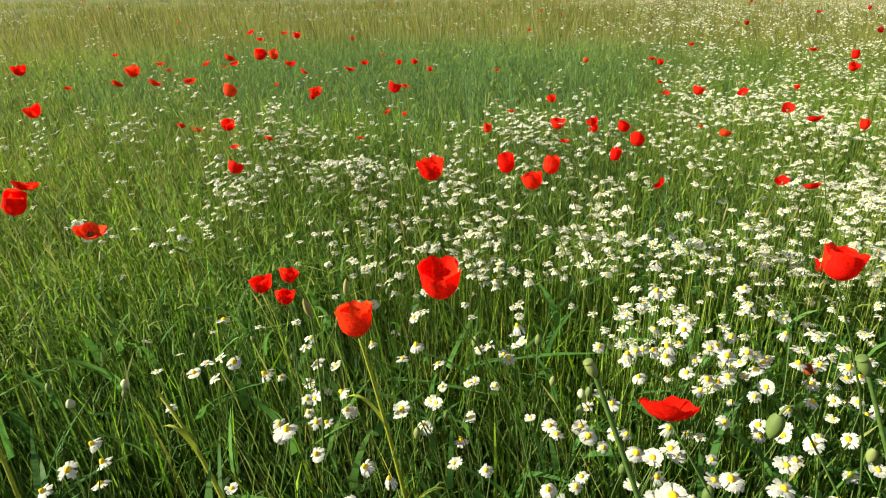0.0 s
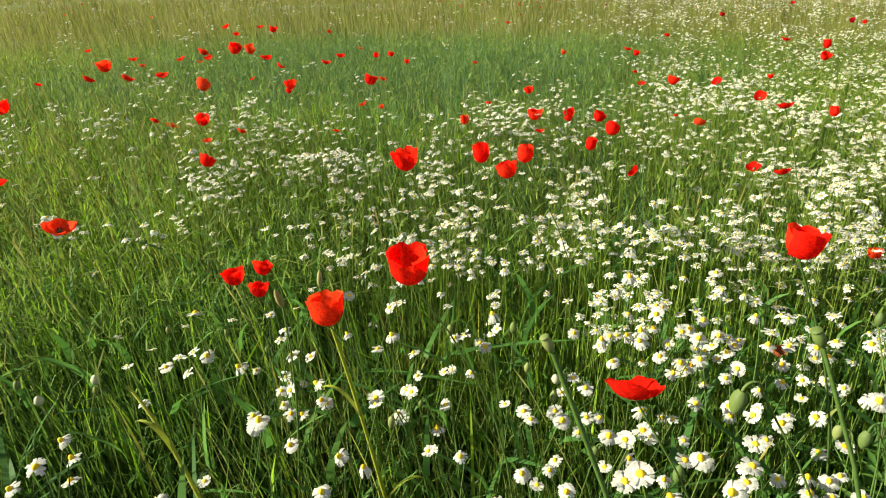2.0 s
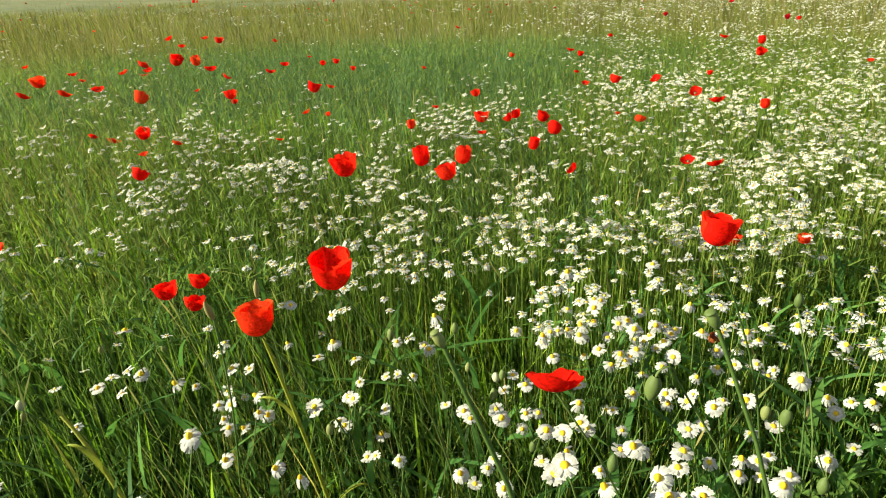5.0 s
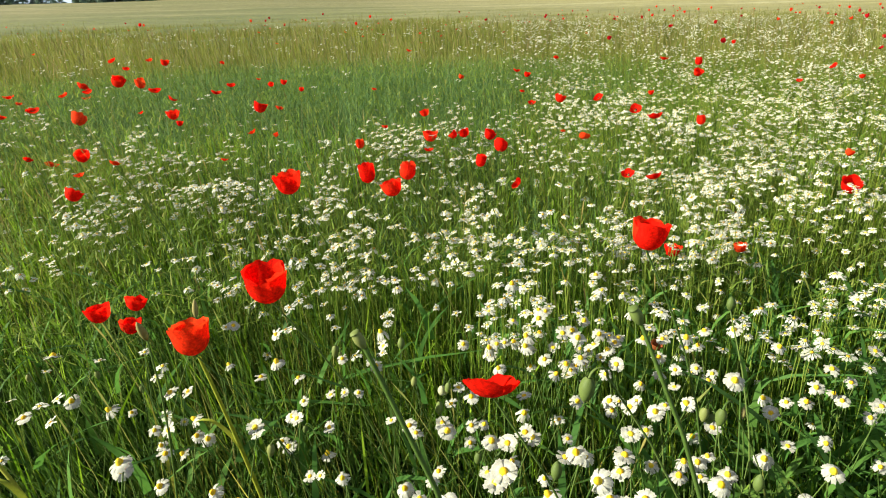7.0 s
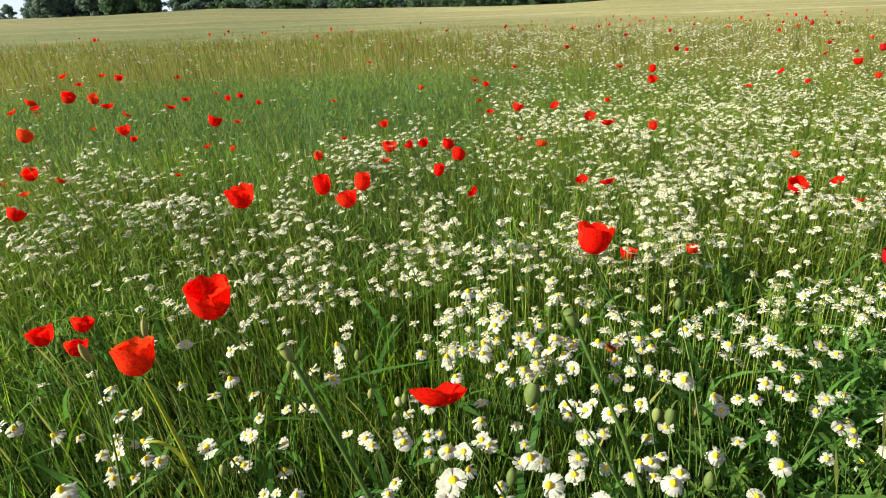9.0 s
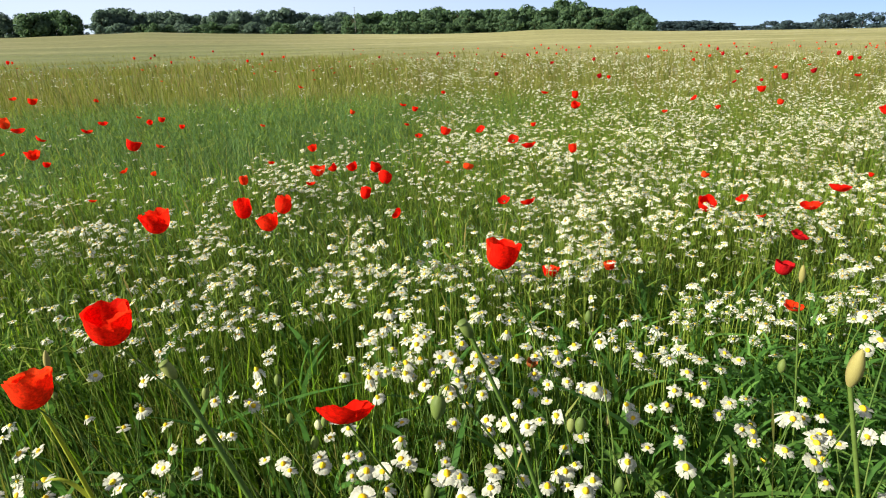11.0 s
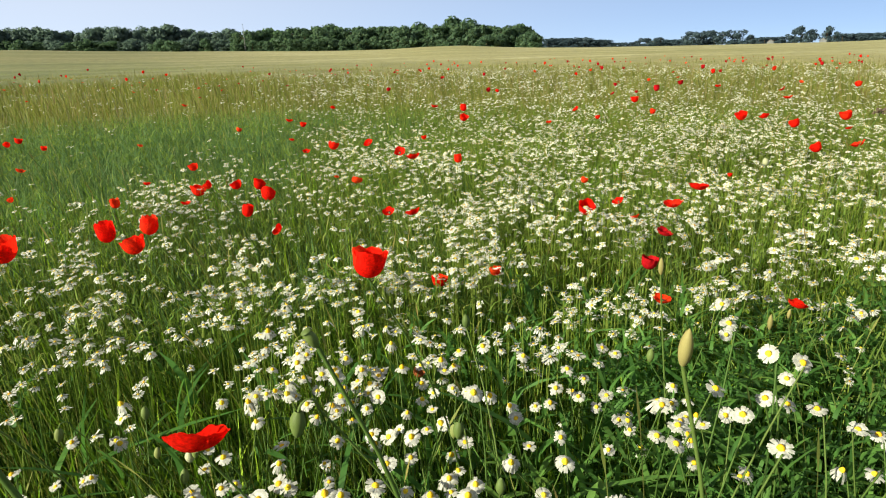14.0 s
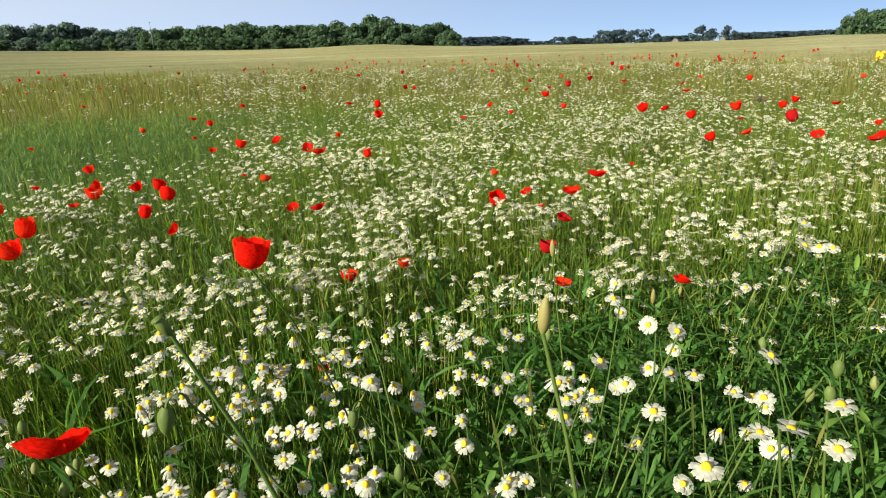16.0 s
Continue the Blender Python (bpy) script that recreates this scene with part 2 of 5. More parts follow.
def crop_material():
    """Ripening barley: straw to the right, greener to the left, in drawn-out drifts and swaths."""
    m, n, l = material("barley_crop")
    co, at = n.new("ShaderNodeTexCoord"), n.new("ShaderNodeSeparateXYZ")
    l.new(co.outputs["Object"], at.inputs[0])
    stretch = n.new("ShaderNodeMapping")
    stretch.inputs["Scale"].default_value = (0.025, 0.11, 0.1)
    l.new(co.outputs["Object"], stretch.inputs["Vector"])
    drift, fine = n.new("ShaderNodeTexNoise"), n.new("ShaderNodeTexNoise")
    drift.inputs["Scale"].default_value, fine.inputs["Scale"].default_value = 1.0, 1.3
    drift.inputs["Detail"].default_value = fine.inputs["Detail"].default_value = 5
    l.new(stretch.outputs[0], drift.inputs["Vector"])
    l.new(co.outputs["Object"], fine.inputs["Vector"])
    pale = ramp(n, [(0.32, (0.235, 0.225, 0.075)), (0.50, (0.30, 0.275, 0.115)), (0.66, (0.40, 0.37, 0.20))])
    green = ramp(n, [(0.32, (0.132, 0.140, 0.042)), (0.55, (0.184, 0.174, 0.066)), (0.70, (0.27, 0.24, 0.115))])
    l.new(drift.outputs["Fac"], pale.inputs[0])
    l.new(drift.outputs["Fac"], green.inputs[0])
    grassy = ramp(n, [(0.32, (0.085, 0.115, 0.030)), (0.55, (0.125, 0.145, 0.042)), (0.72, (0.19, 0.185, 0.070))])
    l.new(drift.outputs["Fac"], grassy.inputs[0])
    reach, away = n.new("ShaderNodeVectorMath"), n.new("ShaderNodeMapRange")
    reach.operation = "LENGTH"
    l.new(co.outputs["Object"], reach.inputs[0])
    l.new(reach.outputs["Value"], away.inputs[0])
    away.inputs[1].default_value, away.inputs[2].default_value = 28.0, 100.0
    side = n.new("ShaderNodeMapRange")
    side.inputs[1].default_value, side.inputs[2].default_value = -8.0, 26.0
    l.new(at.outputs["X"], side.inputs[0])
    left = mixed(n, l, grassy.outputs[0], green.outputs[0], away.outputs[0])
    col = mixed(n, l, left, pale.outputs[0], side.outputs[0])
    speck = ramp(n, [(0.3, (0.72, 0.72, 0.70)), (0.7, (1.22, 1.22, 1.25))])
    l.new(fine.outputs["Fac"], speck.inputs[0])
    bs = n.new("ShaderNodeBsdfPrincipled")
    bs.inputs["Roughness"].default_value = 0.95
    l.new(mixed(n, l, col, speck.outputs[0], 1.0, "MULTIPLY"), bs.inputs["Base Color"])
    bu = n.new("ShaderNodeBump")
    bu.inputs["Strength"].default_value, bu.inputs["Distance"].default_value = 0.3, 0.3
    l.new(fine.outputs["Fac"], bu.inputs["Height"])
    l.new(bu.outputs[0], bs.inputs["Normal"])
    l.new(bs.outputs[0], n.new("ShaderNodeOutputMaterial").inputs[0])
    return m


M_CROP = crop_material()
M_PLASTER = soil_material("pale_plaster", (0.17, 0.18, 0.19), (0.22, 0.23, 0.24), 0.5)
M_ROOF = soil_material("clay_tiles", (0.15, 0.12, 0.11), (0.20, 0.16, 0.14), 1.0)
M_STEEL = soil_material("galvanised_steel", (0.16, 0.17, 0.18), (0.22, 0.23, 0.24), 1.0)


# ---- mesh helpers ----
def mesh_np(name, verts, tris, mats, index=None, smooth=True):
    me = bpy.data.meshes.new(name)
    verts, tris = np.asarray(verts, np.float32).reshape(-1, 3), np.asarray(tris, np.int32).reshape(-1, 3)
    me.vertices.add(len(verts))
    me.vertices.foreach_set("co", verts.ravel())
    me.loops.add(tris.size)
    me.loops.foreach_set("vertex_index", tris.ravel())
    me.polygons.add(len(tris))
    me.polygons.foreach_set("loop_start", np.arange(0, tris.size, 3, dtype=np.int32))
    if index is not None:
        me.polygons.foreach_set("material_index", np.asarray(index, np.int32))
    me.polygons.foreach_set("use_smooth", np.full(len(tris), smooth))
    me.update(calc_edges=True)
    for m in mats:
        me.materials.append(m)
    return me


def part(name, mesh, parent, m=None, label=""):
    ob = new(name, mesh)
    ob.parent = parent
    if m is not None:
        ob.matrix_local = m
    return tagged(ob, label)


def thing(name, at, label, category, group=""):
    ob = new(name)
    ob.empty_display_size = 0.05
    ob.matrix_world = at
    return tagged(ob, label, category, group)


def step(lo, hi, x):
    t = np.clip((x - lo) / (hi - lo), 0, 1)
    return t * t * (3 - 2 * t)


def waves(x, y, s, seed):
    """A smooth field in about -1..1 with features of about s metres."""
    g = np.random.default_rng(seed)
    v = np.zeros_like(np.asarray(x, float))
    for k in range(7):
        a, ph, f = g.uniform(0, 6.283), g.uniform(0, 6.283), g.uniform(0.6, 1.7) * 6.283 / s
        v = v + np.sin((np.cos(a) * x + np.sin(a) * y) * f + ph)
    return v / 3.2


# ---- ground ----
# how high the far field stands over eye level, in degrees, by the way one looks (degrees clockwise from +y)
RIDGE = ((-40, -26, -20, -14.5, -11, -6, 0, 5, 9, 13, 18, 21, 24.5, 27.5, 30, 35, 45, 54, 57, 60, 75),
         (0.4, 0.50, 0.58, 0.72, 0.80, 0.64, 0.50, 0.43, 0.35, 0.29, 0.31, 0.44, 0.48, 0.31, 0.20, 0.10, 0.05, 0.06, 0.13, 0.25, 0.23))


def ground_z(x, y):
    x, y = np.asarray(x, float), np.asarray(y, float)
    r = np.hypot(x - HERE[0], y - HERE[1])
    az = np.degrees(np.arctan2(x - HERE[0], y - HERE[1]))
    far = step(40, 250, r)
    z = far * (0.71 + 250 * np.tan(np.radians(np.interp(az, *RIDGE)))) - 0.35 * step(262, 340, r)
    z = z + 0.05 * far * waves(x, y, 90, 3) + 0.02 * step(3, 10, r) * waves(x, y, 6, 5)
    return z


def polar_sheet(radii, count, height):
    rr, aa = np.meshgrid(radii, np.linspace(0, 2 * np.pi, count, endpoint=False), indexing="ij")
    x, y = HERE[0] + rr * np.sin(aa), HERE[1] + rr * np.cos(aa)
    v = np.stack([x, y, height(x, y, rr)], -1).reshape(-1, 3)
    i, j = np.meshgrid(np.arange(len(radii) - 1), np.arange(count), indexing="ij")
    a, b = i * count + j, i * count + (j + 1) % count
    c, d = a + count, b + count
    t = np.concatenate([np.stack([a, c, b], -1).reshape(-1, 3), np.stack([b, c, d], -1).reshape(-1, 3)])
    return v, t[:, ::-1]


gv, gt = polar_sheet(np.concatenate([[0.001], np.geomspace(0.4, 3500, 70)]), 180, lambda x, y, r: ground_z(x, y))
tagged(new("ground", mesh_np("ground", gv, gt[:, ::-1], [M_SOIL])), "dark soil and moss under the meadow plants", "ground", kind="structure")


def crop_height(x, y, r):
    top = 0.02 + 0.44 * step(14, 36, r + 5 * waves(x, y, 9.0, 14))
    rough = 0.025 * waves(x, y, 3.7, 12) + 0.03 * waves(x, y, 14, 13)
    edge = step(305, 330, r)
    return ground_z(x, y) + (top + rough) * (1 - edge) - 0.3 * edge


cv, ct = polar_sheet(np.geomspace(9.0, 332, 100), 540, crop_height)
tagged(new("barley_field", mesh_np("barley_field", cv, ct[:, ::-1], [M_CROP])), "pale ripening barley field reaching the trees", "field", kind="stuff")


# ---- grass ----
def scatter(n, r0, r1, a0, a1, g):
    """Points spread evenly over a ring sector about the walk; degrees clockwise from +y."""
    r = np.sqrt(g.uniform(r0 * r0, r1 * r1, n))
    a = np.radians(g.uniform(a0, a1, n))
    return HERE[0] + r * np.sin(a), HERE[1] + r * np.cos(a), r


def blade_set(x, y, height, width, lean, g, levels=(0.0, 0.42, 0.76), base=0.0, wind=(-0.08, -0.01)):
    n = len(x)
    z0 = ground_z(x, y) + base
    way = g.uniform(0, 6.283, n)
    face = way + g.normal(0, 0.7, n) + 1.57
    gust = g.uniform(0.2, 1.6, n) * (1 - 0.55 * step(1.5, 3.5, np.hypot(x - HERE[0], y - HERE[1])))
    lx, ly = np.cos(way) * lean + wind[0] * height * gust, np.sin(way) * lean + wind[1] * height * gust
    wx, wy = np.cos(face) * width * 0.5, np.sin(face) * width * 0.5
    rows = []
    for s in levels:
        taper = 1.0 - 0.55 * s ** 1.5
        cx, cy, cz = x + lx * s * s, y + ly * s * s, z0 + height * (s - 0.12 * s * s * np.minimum(lean / height, 1.2))
        rows += [np.stack([cx - wx * taper, cy - wy * taper, cz], -1), np.stack([cx + wx * taper, cy + wy * taper, cz], -1)]
    rows.append(np.stack([x + lx, y + ly, z0 + height * (1 - 0.16 * np.minimum(lean / height, 1.2))], -1))
    k = len(rows)
    v = np.stack(rows, 1).reshape(-1, 3)
    t = []
    for i in range(len(levels) - 1):
        a = 2 * i
        t += [(a, a + 1, a + 2), (a + 1, a + 3, a + 2)]
    t.append((k - 3, k - 2, k - 1))
    t = (np.arange(n)[:, None, None] * k + np.asarray(t)[None]).reshape(-1, 3)
    return v, t


def joined(sets):
    vs, ts, base = [], [], 0
    for v, t in sets:
        vs.append(v)
        ts.append(t + base)
        base += len(v)
    return np.concatenate(vs), np.concatenate(ts)


def green_patch(x, y):
    """1 in the stand of taller, deep green grass, 0 away from it."""
    d = np.hypot((x + 0.7) / 4.2, (y - 7.1) / 3.8)
    return 1 - step(0.45, 1.25, d + 0.15 * waves(x, y, 2.0, 21))


def stuff(name, sets, mats, label, category):
    v, t = joined(sets)
    return tagged(new(name, mesh_np(name, v, t, mats)), label, category, kind="stuff")


def weedy(x, y):
    """1 in the weedy corner at the near right, where grass is thin."""
    return step(0.75, 1.2, x) * (1 - step(0.8, 1.25, y - 0.12 * (x - 1.3)))


def zones(x, y, g):
    """Sorts grass into fresh green, cool deep green and dry olive by stretches of the meadow."""
    turn = g.uniform(0, 1, len(x)) + 0.22 * waves(x, y, 0.9, 51)
    cool = 0.48 * np.exp(-((x - 0.5) / 1.5) ** 2) * step(1.2, 2.4, y) + 0.10
    dry = 0.42 * (1 - step(-1.7, -0.5, x)) + 0.40 * step(2.1, 3.4, x - 0.25 * y) + 0.06
    c = turn < cool
    d = ~c & (turn > 1.0 - dry)
    return c, d, ~c & ~d


near, mid, far_olive, deep, stand, straw = [], [], [], [], [], []
g = np.random.default_rng(11)
x, y, r = scatter(15500, 0.42, 1.9, -75, 95, g)
keep = g.uniform(0, 1, len(x)) > np.maximum(0.25 * weedy(x, y), 0.42 * (1 - step(0.65, 1.3, r)))
x, y = x[keep], y[keep]
# a third at random, nearly all in the near left: shade by colour
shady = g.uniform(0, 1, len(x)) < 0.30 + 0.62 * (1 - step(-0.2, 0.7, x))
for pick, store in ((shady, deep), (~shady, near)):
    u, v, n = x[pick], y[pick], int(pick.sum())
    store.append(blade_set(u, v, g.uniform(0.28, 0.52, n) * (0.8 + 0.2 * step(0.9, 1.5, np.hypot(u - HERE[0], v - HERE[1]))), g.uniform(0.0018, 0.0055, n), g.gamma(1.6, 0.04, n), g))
x, y, r = scatter(4200, 0.42, 1.9, -75, 95, g)
keep = g.uniform(0, 1, len(x)) > np.maximum(0.25 * weedy(x, y), 0.42 * (1 - step(0.65, 1.3, r)) + 0.4 * (1 - step(0.1, 0.6, x)))
x, y = x[keep], y[keep]
near.append(blade_set(x, y, g.uniform(0.22, 0.54, len(x)) * (0.8 + 0.2 * step(0.9, 1.5, np.hypot(x - HERE[0], y - HERE[1]))), g.uniform(0.004, 0.009, len(x)), g.gamma(2.0, 0.05, len(x)), g))
x, y, r = scatter(330, 0.7, 2.6, -75, 5, g)    # coarse yellow-green blades in the left
near.append(blade_set(x, y, g.uniform(0.35, 0.58, len(x)), g.uniform(0.007, 0.012, len(x)), g.gamma(2.0, 0.06, len(x)), g))
x, y, r = scatter(34000, 1.9, 4.3, -65, 85, g)
keep = g.uniform(0, 1, len(x)) > 0.45 * weedy(x, y)
x, y = x[keep], y[keep]
for pick, store in zip(zones(x, y, g), (stand, far_olive, near)):
    n = int(pick.sum())
    store.append(blade_set(x[pick], y[pick], g.uniform(0.28, 0.55, n) * g.choice([1.0, 1.14], n, p=[0.85, 0.15]), g.uniform(0.0025, 0.009, n), g.gamma(1.8, 0.06, n), g))
x, y = g.normal(-0.85, 0.55, 7500), g.normal(0.45, 0.55, 7500)       # taller unseen grass beside the walk, added to shade the near left; thins outwards
keep = (x < 0.12 - 1.2 * (y - 0.13) - 0.25 * np.abs(waves(x, y, 0.4, 53))) & (x < -0.25)
x, y = x[keep], y[keep]
deep.append(blade_set(x, y, g.uniform(0.36, 0.74, len(x)), g.uniform(0.004, 0.009, len(x)), g.gamma(1.8, 0.05, len(x)), g))
x, y = g.uniform(-0.15, 0.75, 900), g.uniform(0.55, 1.7, 900)        # ripe stalks between
far_olive.append(blade_set(x, y, g.uniform(0.30, 0.52, 900), g.uniform(0.0018, 0.004, 900), g.gamma(1.8, 0.05, 900), g))
x, y, r = scatter(15000, 0.4, 3.0, 92, 288, g)    # behind the walk
near.append(blade_set(x, y, g.uniform(0.2, 0.5, len(x)), g.uniform(0.004, 0.009, len(x)), g.gamma(2.0, 0.05, len(x)), g, (0.0, 0.5)))
x, y, r = scatter(60000, 2.4, 12.0, 78, 302, g)
near.append(blade_set(x, y, g.uniform(0.25, 0.55, len(x)), g.uniform(0.008, 0.018, len(x)), g.gamma(2.0, 0.07, len(x)), g, (0.0, 0.5)))
stuff("meadow_grass", near, [M_GRASS], "fresh green meadow grass, long and tangled", "grass")

x, y, r = scatter(100000, 4.3, 11.5, -62, 82, g)
keep = g.uniform(0, 1, len(x)) > step(6.5, 11.5, r) * 0.75
x, y, r = x[keep], y[keep], r[keep]
p = green_patch(x, y)
turn = g.uniform(0, 1, len(x))
inside = p > turn
cool, arid, fresh = zones(x, y, g)
dry = ~inside & ((step(4.5, 10, r) > g.uniform(0, 1, len(x))) | arid)
inside = inside | (cool & ~dry)
lush = ~inside & ~dry
two = (0.0, 0.55)
for pick, store, hi in ((inside, stand, 0.56), (dry, far_olive, 0.60), (lush, mid, 0.57)):
    n = int(pick.sum())
    store.append(blade_set(x[pick], y[pick], g.uniform(0.32, hi, n), g.uniform(0.004, 0.009, n), g.gamma(2.0, 0.08, n), g, two))
x, y, r = scatter(85000, 7.5, 34, -62, 82, g)
keep = green_patch(x, y) * 0.95 < g.uniform(0, 1, len(x))
x, y = x[keep], y[keep]
n = len(x)
far_olive.append(blade_set(x, y, g.uniform(0.34, 0.56, n), np.hypot(x, y) * g.uniform(0.0006, 0.0013, n), g.gamma(2.0, 0.06, n), g, two))
x, y, r = scatter(40000, 8, 36, -62, 82, g)      # tan flowering grass before the barley
keep = (green_patch(x, y) * 0.85 < g.uniform(0, 1, len(x))) & (g.uniform(0, 1, len(x)) < (0.50 + 0.5 * waves(x, y, 3.0, 52)) * (0.3 + 0.7 * step(8, 12, r)) * (1 - 0.7 * step(18, 36, r)))
x, y, r = x[keep], y[keep], r[keep]
n = len(x)
tan = blade_set(x, y, g.uniform(0.36, 0.74, n), r * g.uniform(0.0007, 0.0014, n), g.gamma(2.0, 0.08, n), g, two)
x, y, r = scatter(72000, 12, 55, -62, 82, g)
keep = step(14, 34, r) > g.uniform(0, 1, len(x))
x, y, r = x[keep], y[keep], r[keep]
n = len(x)
green = g.uniform(0, 1, n) < 0.75 * (1 - step(-2.0, 9.0, x - 0.05 * y))
for pick, store in ((green, far_olive), (~green, straw)):
    m = int(pick.sum())
    store.append(blade_set(x[pick], y[pick], g.uniform(0.38, 0.58, m), r[pick] * g.uniform(0.0006, 0.0012, m), g.gamma(2.0, 0.11, m), g, two))
stuff("middle_grass", mid, [M_GRASS], "green meadow grass among the daisies", "grass")
stuff("tall_grass", deep, [M_GRASS_DEEP], "near grass in darker green for shade, with the unseen taller stand", "grass")
stuff("grass_stand", stand, [M_GRASS_STAND], "stand of taller blue-green grass without flowers", "grass")
stuff("olive_grass", far_olive, [M_OLIVE], "olive and yellowing grass with dry stalks", "grass")
stuff("flowering_grass", [tan], [M_TAN], "tan and brownish flowering grass before the barley", "grass")
stuff("barley", straw, [M_STRAW], "pale straw coloured barley ears swaying", "grass")

# feathery leaves of the daisies and weeds, low among the grass
x, y, r = scatter(22000, 0.45, 2.2, -70, 95, g)
n = len(x)
v1 = blade_set(x, y, g.uniform(0.03, 0.12, n), g.uniform(0.002, 0.004, n), g.gamma(3, 0.02, n), g, two, base=g.uniform(0.05, 0.36, n))
stuff("feathery_foliage", [v1], [M_FOLIAGE], "finely divided green daisy foliage", "foliage")


# small leaves of the herbs between the daisies, turned every way
leaflets = []
for count, r0, r1, long in ((26000, 1.5, 3.2, 0.045), (40000, 3.2, 8.0, 0.06)):
    x, y, r = scatter(count, r0, r1, -65, 85, g)
    n = len(x)
    leaflets.append(blade_set(x, y, g.uniform(0.2, 1.0, n) * long, g.uniform(0.05, 0.11, n) * long + 0.0004 * r, g.gamma(2.0, 0.5, n) * long, g, two,
                              base=0.54 - g.gamma(1.6, 0.07, n).clip(0, 0.5)))
stuff("herb_leaves", leaflets, [M_HERB], "small scattered leaves of herbs between the daisies", "foliage")


# low leaves at the foot of the stems, their colour darkened as gap shade
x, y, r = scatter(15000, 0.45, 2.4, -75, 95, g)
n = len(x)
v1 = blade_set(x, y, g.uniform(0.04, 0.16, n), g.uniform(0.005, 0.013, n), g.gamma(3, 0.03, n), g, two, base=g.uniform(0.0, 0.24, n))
stuff("low_leaves", [v1], [M_LOW], "low leaves, coloured dark to stand for shade between the stems", "foliage")


# tall thin flowering grass that stands over the daisies: a wiry stalk and a narrow seed spike
def seeding_grass(x, y, tall, thin, g):
    n = len(x)
    lean = g.gamma(2.0, 0.045, n)
    way = g.uniform(0, 6.283, n)
    z0 = ground_z(x, y)
    dx, dy = np.cos(way) * lean - 0.10, np.sin(way) * lean
    ex, ey = -np.sin(way + 0.8), np.cos(way + 0.8)
    spike = g.uniform(0.035, 0.085, n) / tall
    rows = []
    for at, w in ((0.0, 1.0), (0.5, 0.9), (None, 0.7), (-1.0, 2.6), (-2.0, 0.3)):
        s = 1 - spike if at is None else (1 - 0.6 * spike if at == -1.0 else (np.ones(n) if at == -2.0 else np.full(n, at)))
        hw = thin * w * 0.5
        cx, cy, cz = x + dx * s * s, y + dy * s * s, z0 + tall * s
        rows += [np.stack([cx - ex * hw, cy - ey * hw, cz], -1), np.stack([cx + ex * hw, cy + ey * hw, cz], -1)]
    v = np.stack(rows, 1).reshape(-1, 3)
    t = []
    for i in range(4):
        a = 2 * i
        t += [(a, a + 1, a + 2), (a + 1, a + 3, a + 2)]
    return v, (np.arange(n)[:, None, None] * 10 + np.asarray(t)[None]).reshape(-1, 3)


seeding = []
for count, r0, r1 in ((520, 0.8, 2.2), (2300, 2.2, 5.0), (5200, 5.0, 14.0)):
    x, y, r = scatter(count, r0, r1, -62, 82, g)
    keep = g.uniform(0, 1, len(x)) < (0.35 + 0.65 * np.maximum(1 - step(-1.4, 0.0, x), step(1.6, 3.2, x - 0.2 * y))) * (1 - 0.8 * green_patch(x, y))
    x, y, r = x[keep], y[keep], r[keep]
    n = len(x)
    seeding.append(seeding_grass(x, y, g.uniform(0.50, 0.72, n), np.maximum(0.0016, 0.00042 * r) * g.uniform(0.8, 1.4, n), g))
stuff("seeding_grass", seeding, [M_SEED], "thin flowering grass stalks with narrow brownish seed spikes", "grass")


# lance-shaped weed leaves that spread outwards from low stalks, thick in the near right
x, y, r = scatter(2600, 0.45, 2.0, 20, 95, g)
x2, y2, r2 = scatter(900, 0.5, 2.0, -70, 20, g)
x, y = np.concatenate([x, x2]), np.concatenate([y, y2])
n = len(x)
w1 = blade_set(x, y, g.uniform(0.03, 0.14, n), g.uniform(0.008, 0.020, n), g.gamma(3, 0.035, n), g, (0.0, 0.25, 0.5, 0.78), base=g.uniform(0.12, 0.42, n))
x, y = g.uniform(1.15, 2.5, 3600), g.uniform(0.30, 1.20, 3600)
x, y = x + 0.03 * waves(x, y, 0.1, 61), y + 0.03 * waves(x, y, 0.1, 62)
n = len(x)
w2 = blade_set(x, y, g.uniform(0.015, 0.055, n), g.uniform(0.006, 0.012, n), g.gamma(4, 0.014, n), g, (0.0, 0.25, 0.5, 0.78), base=0.50 - g.gamma(1.5, 0.06, n).clip(0, 0.4), wind=(0, 0))
stuff("weed_leaves", [w1, w2], [M_WEED_LOW], "spreading lance-shaped green weed leaves", "foliage")


# ---- daisies ----
def petal_np(rows=4, droop=0.16, notch=0.05):
    """One ray petal along +x, of length 1 and width about 0.34, slightly arched."""
    v, t = [], []
    for i in range(rows):
        s = i / (rows - 1)
        w = 0.195 * (0.45 + 1.25 * s - 0.85 * s ** 3)
        v += [(0.25 + 0.75 * s, -w, 0.03 - droop * s * s), (0.25 + 0.75 * s + (notch if i == rows - 1 else 0) * -1, 0, 0.06 - droop * s * s),
              (0.25 + 0.75 * s, w, 0.03 - droop * s * s)]
    for i in range(rows - 1):
        for j in (0, 1):
            a = i * 3 + j
            t += [(a, a + 3, a + 1), (a + 1, a + 3, a + 4)]
    return np.array(v), np.array(t)


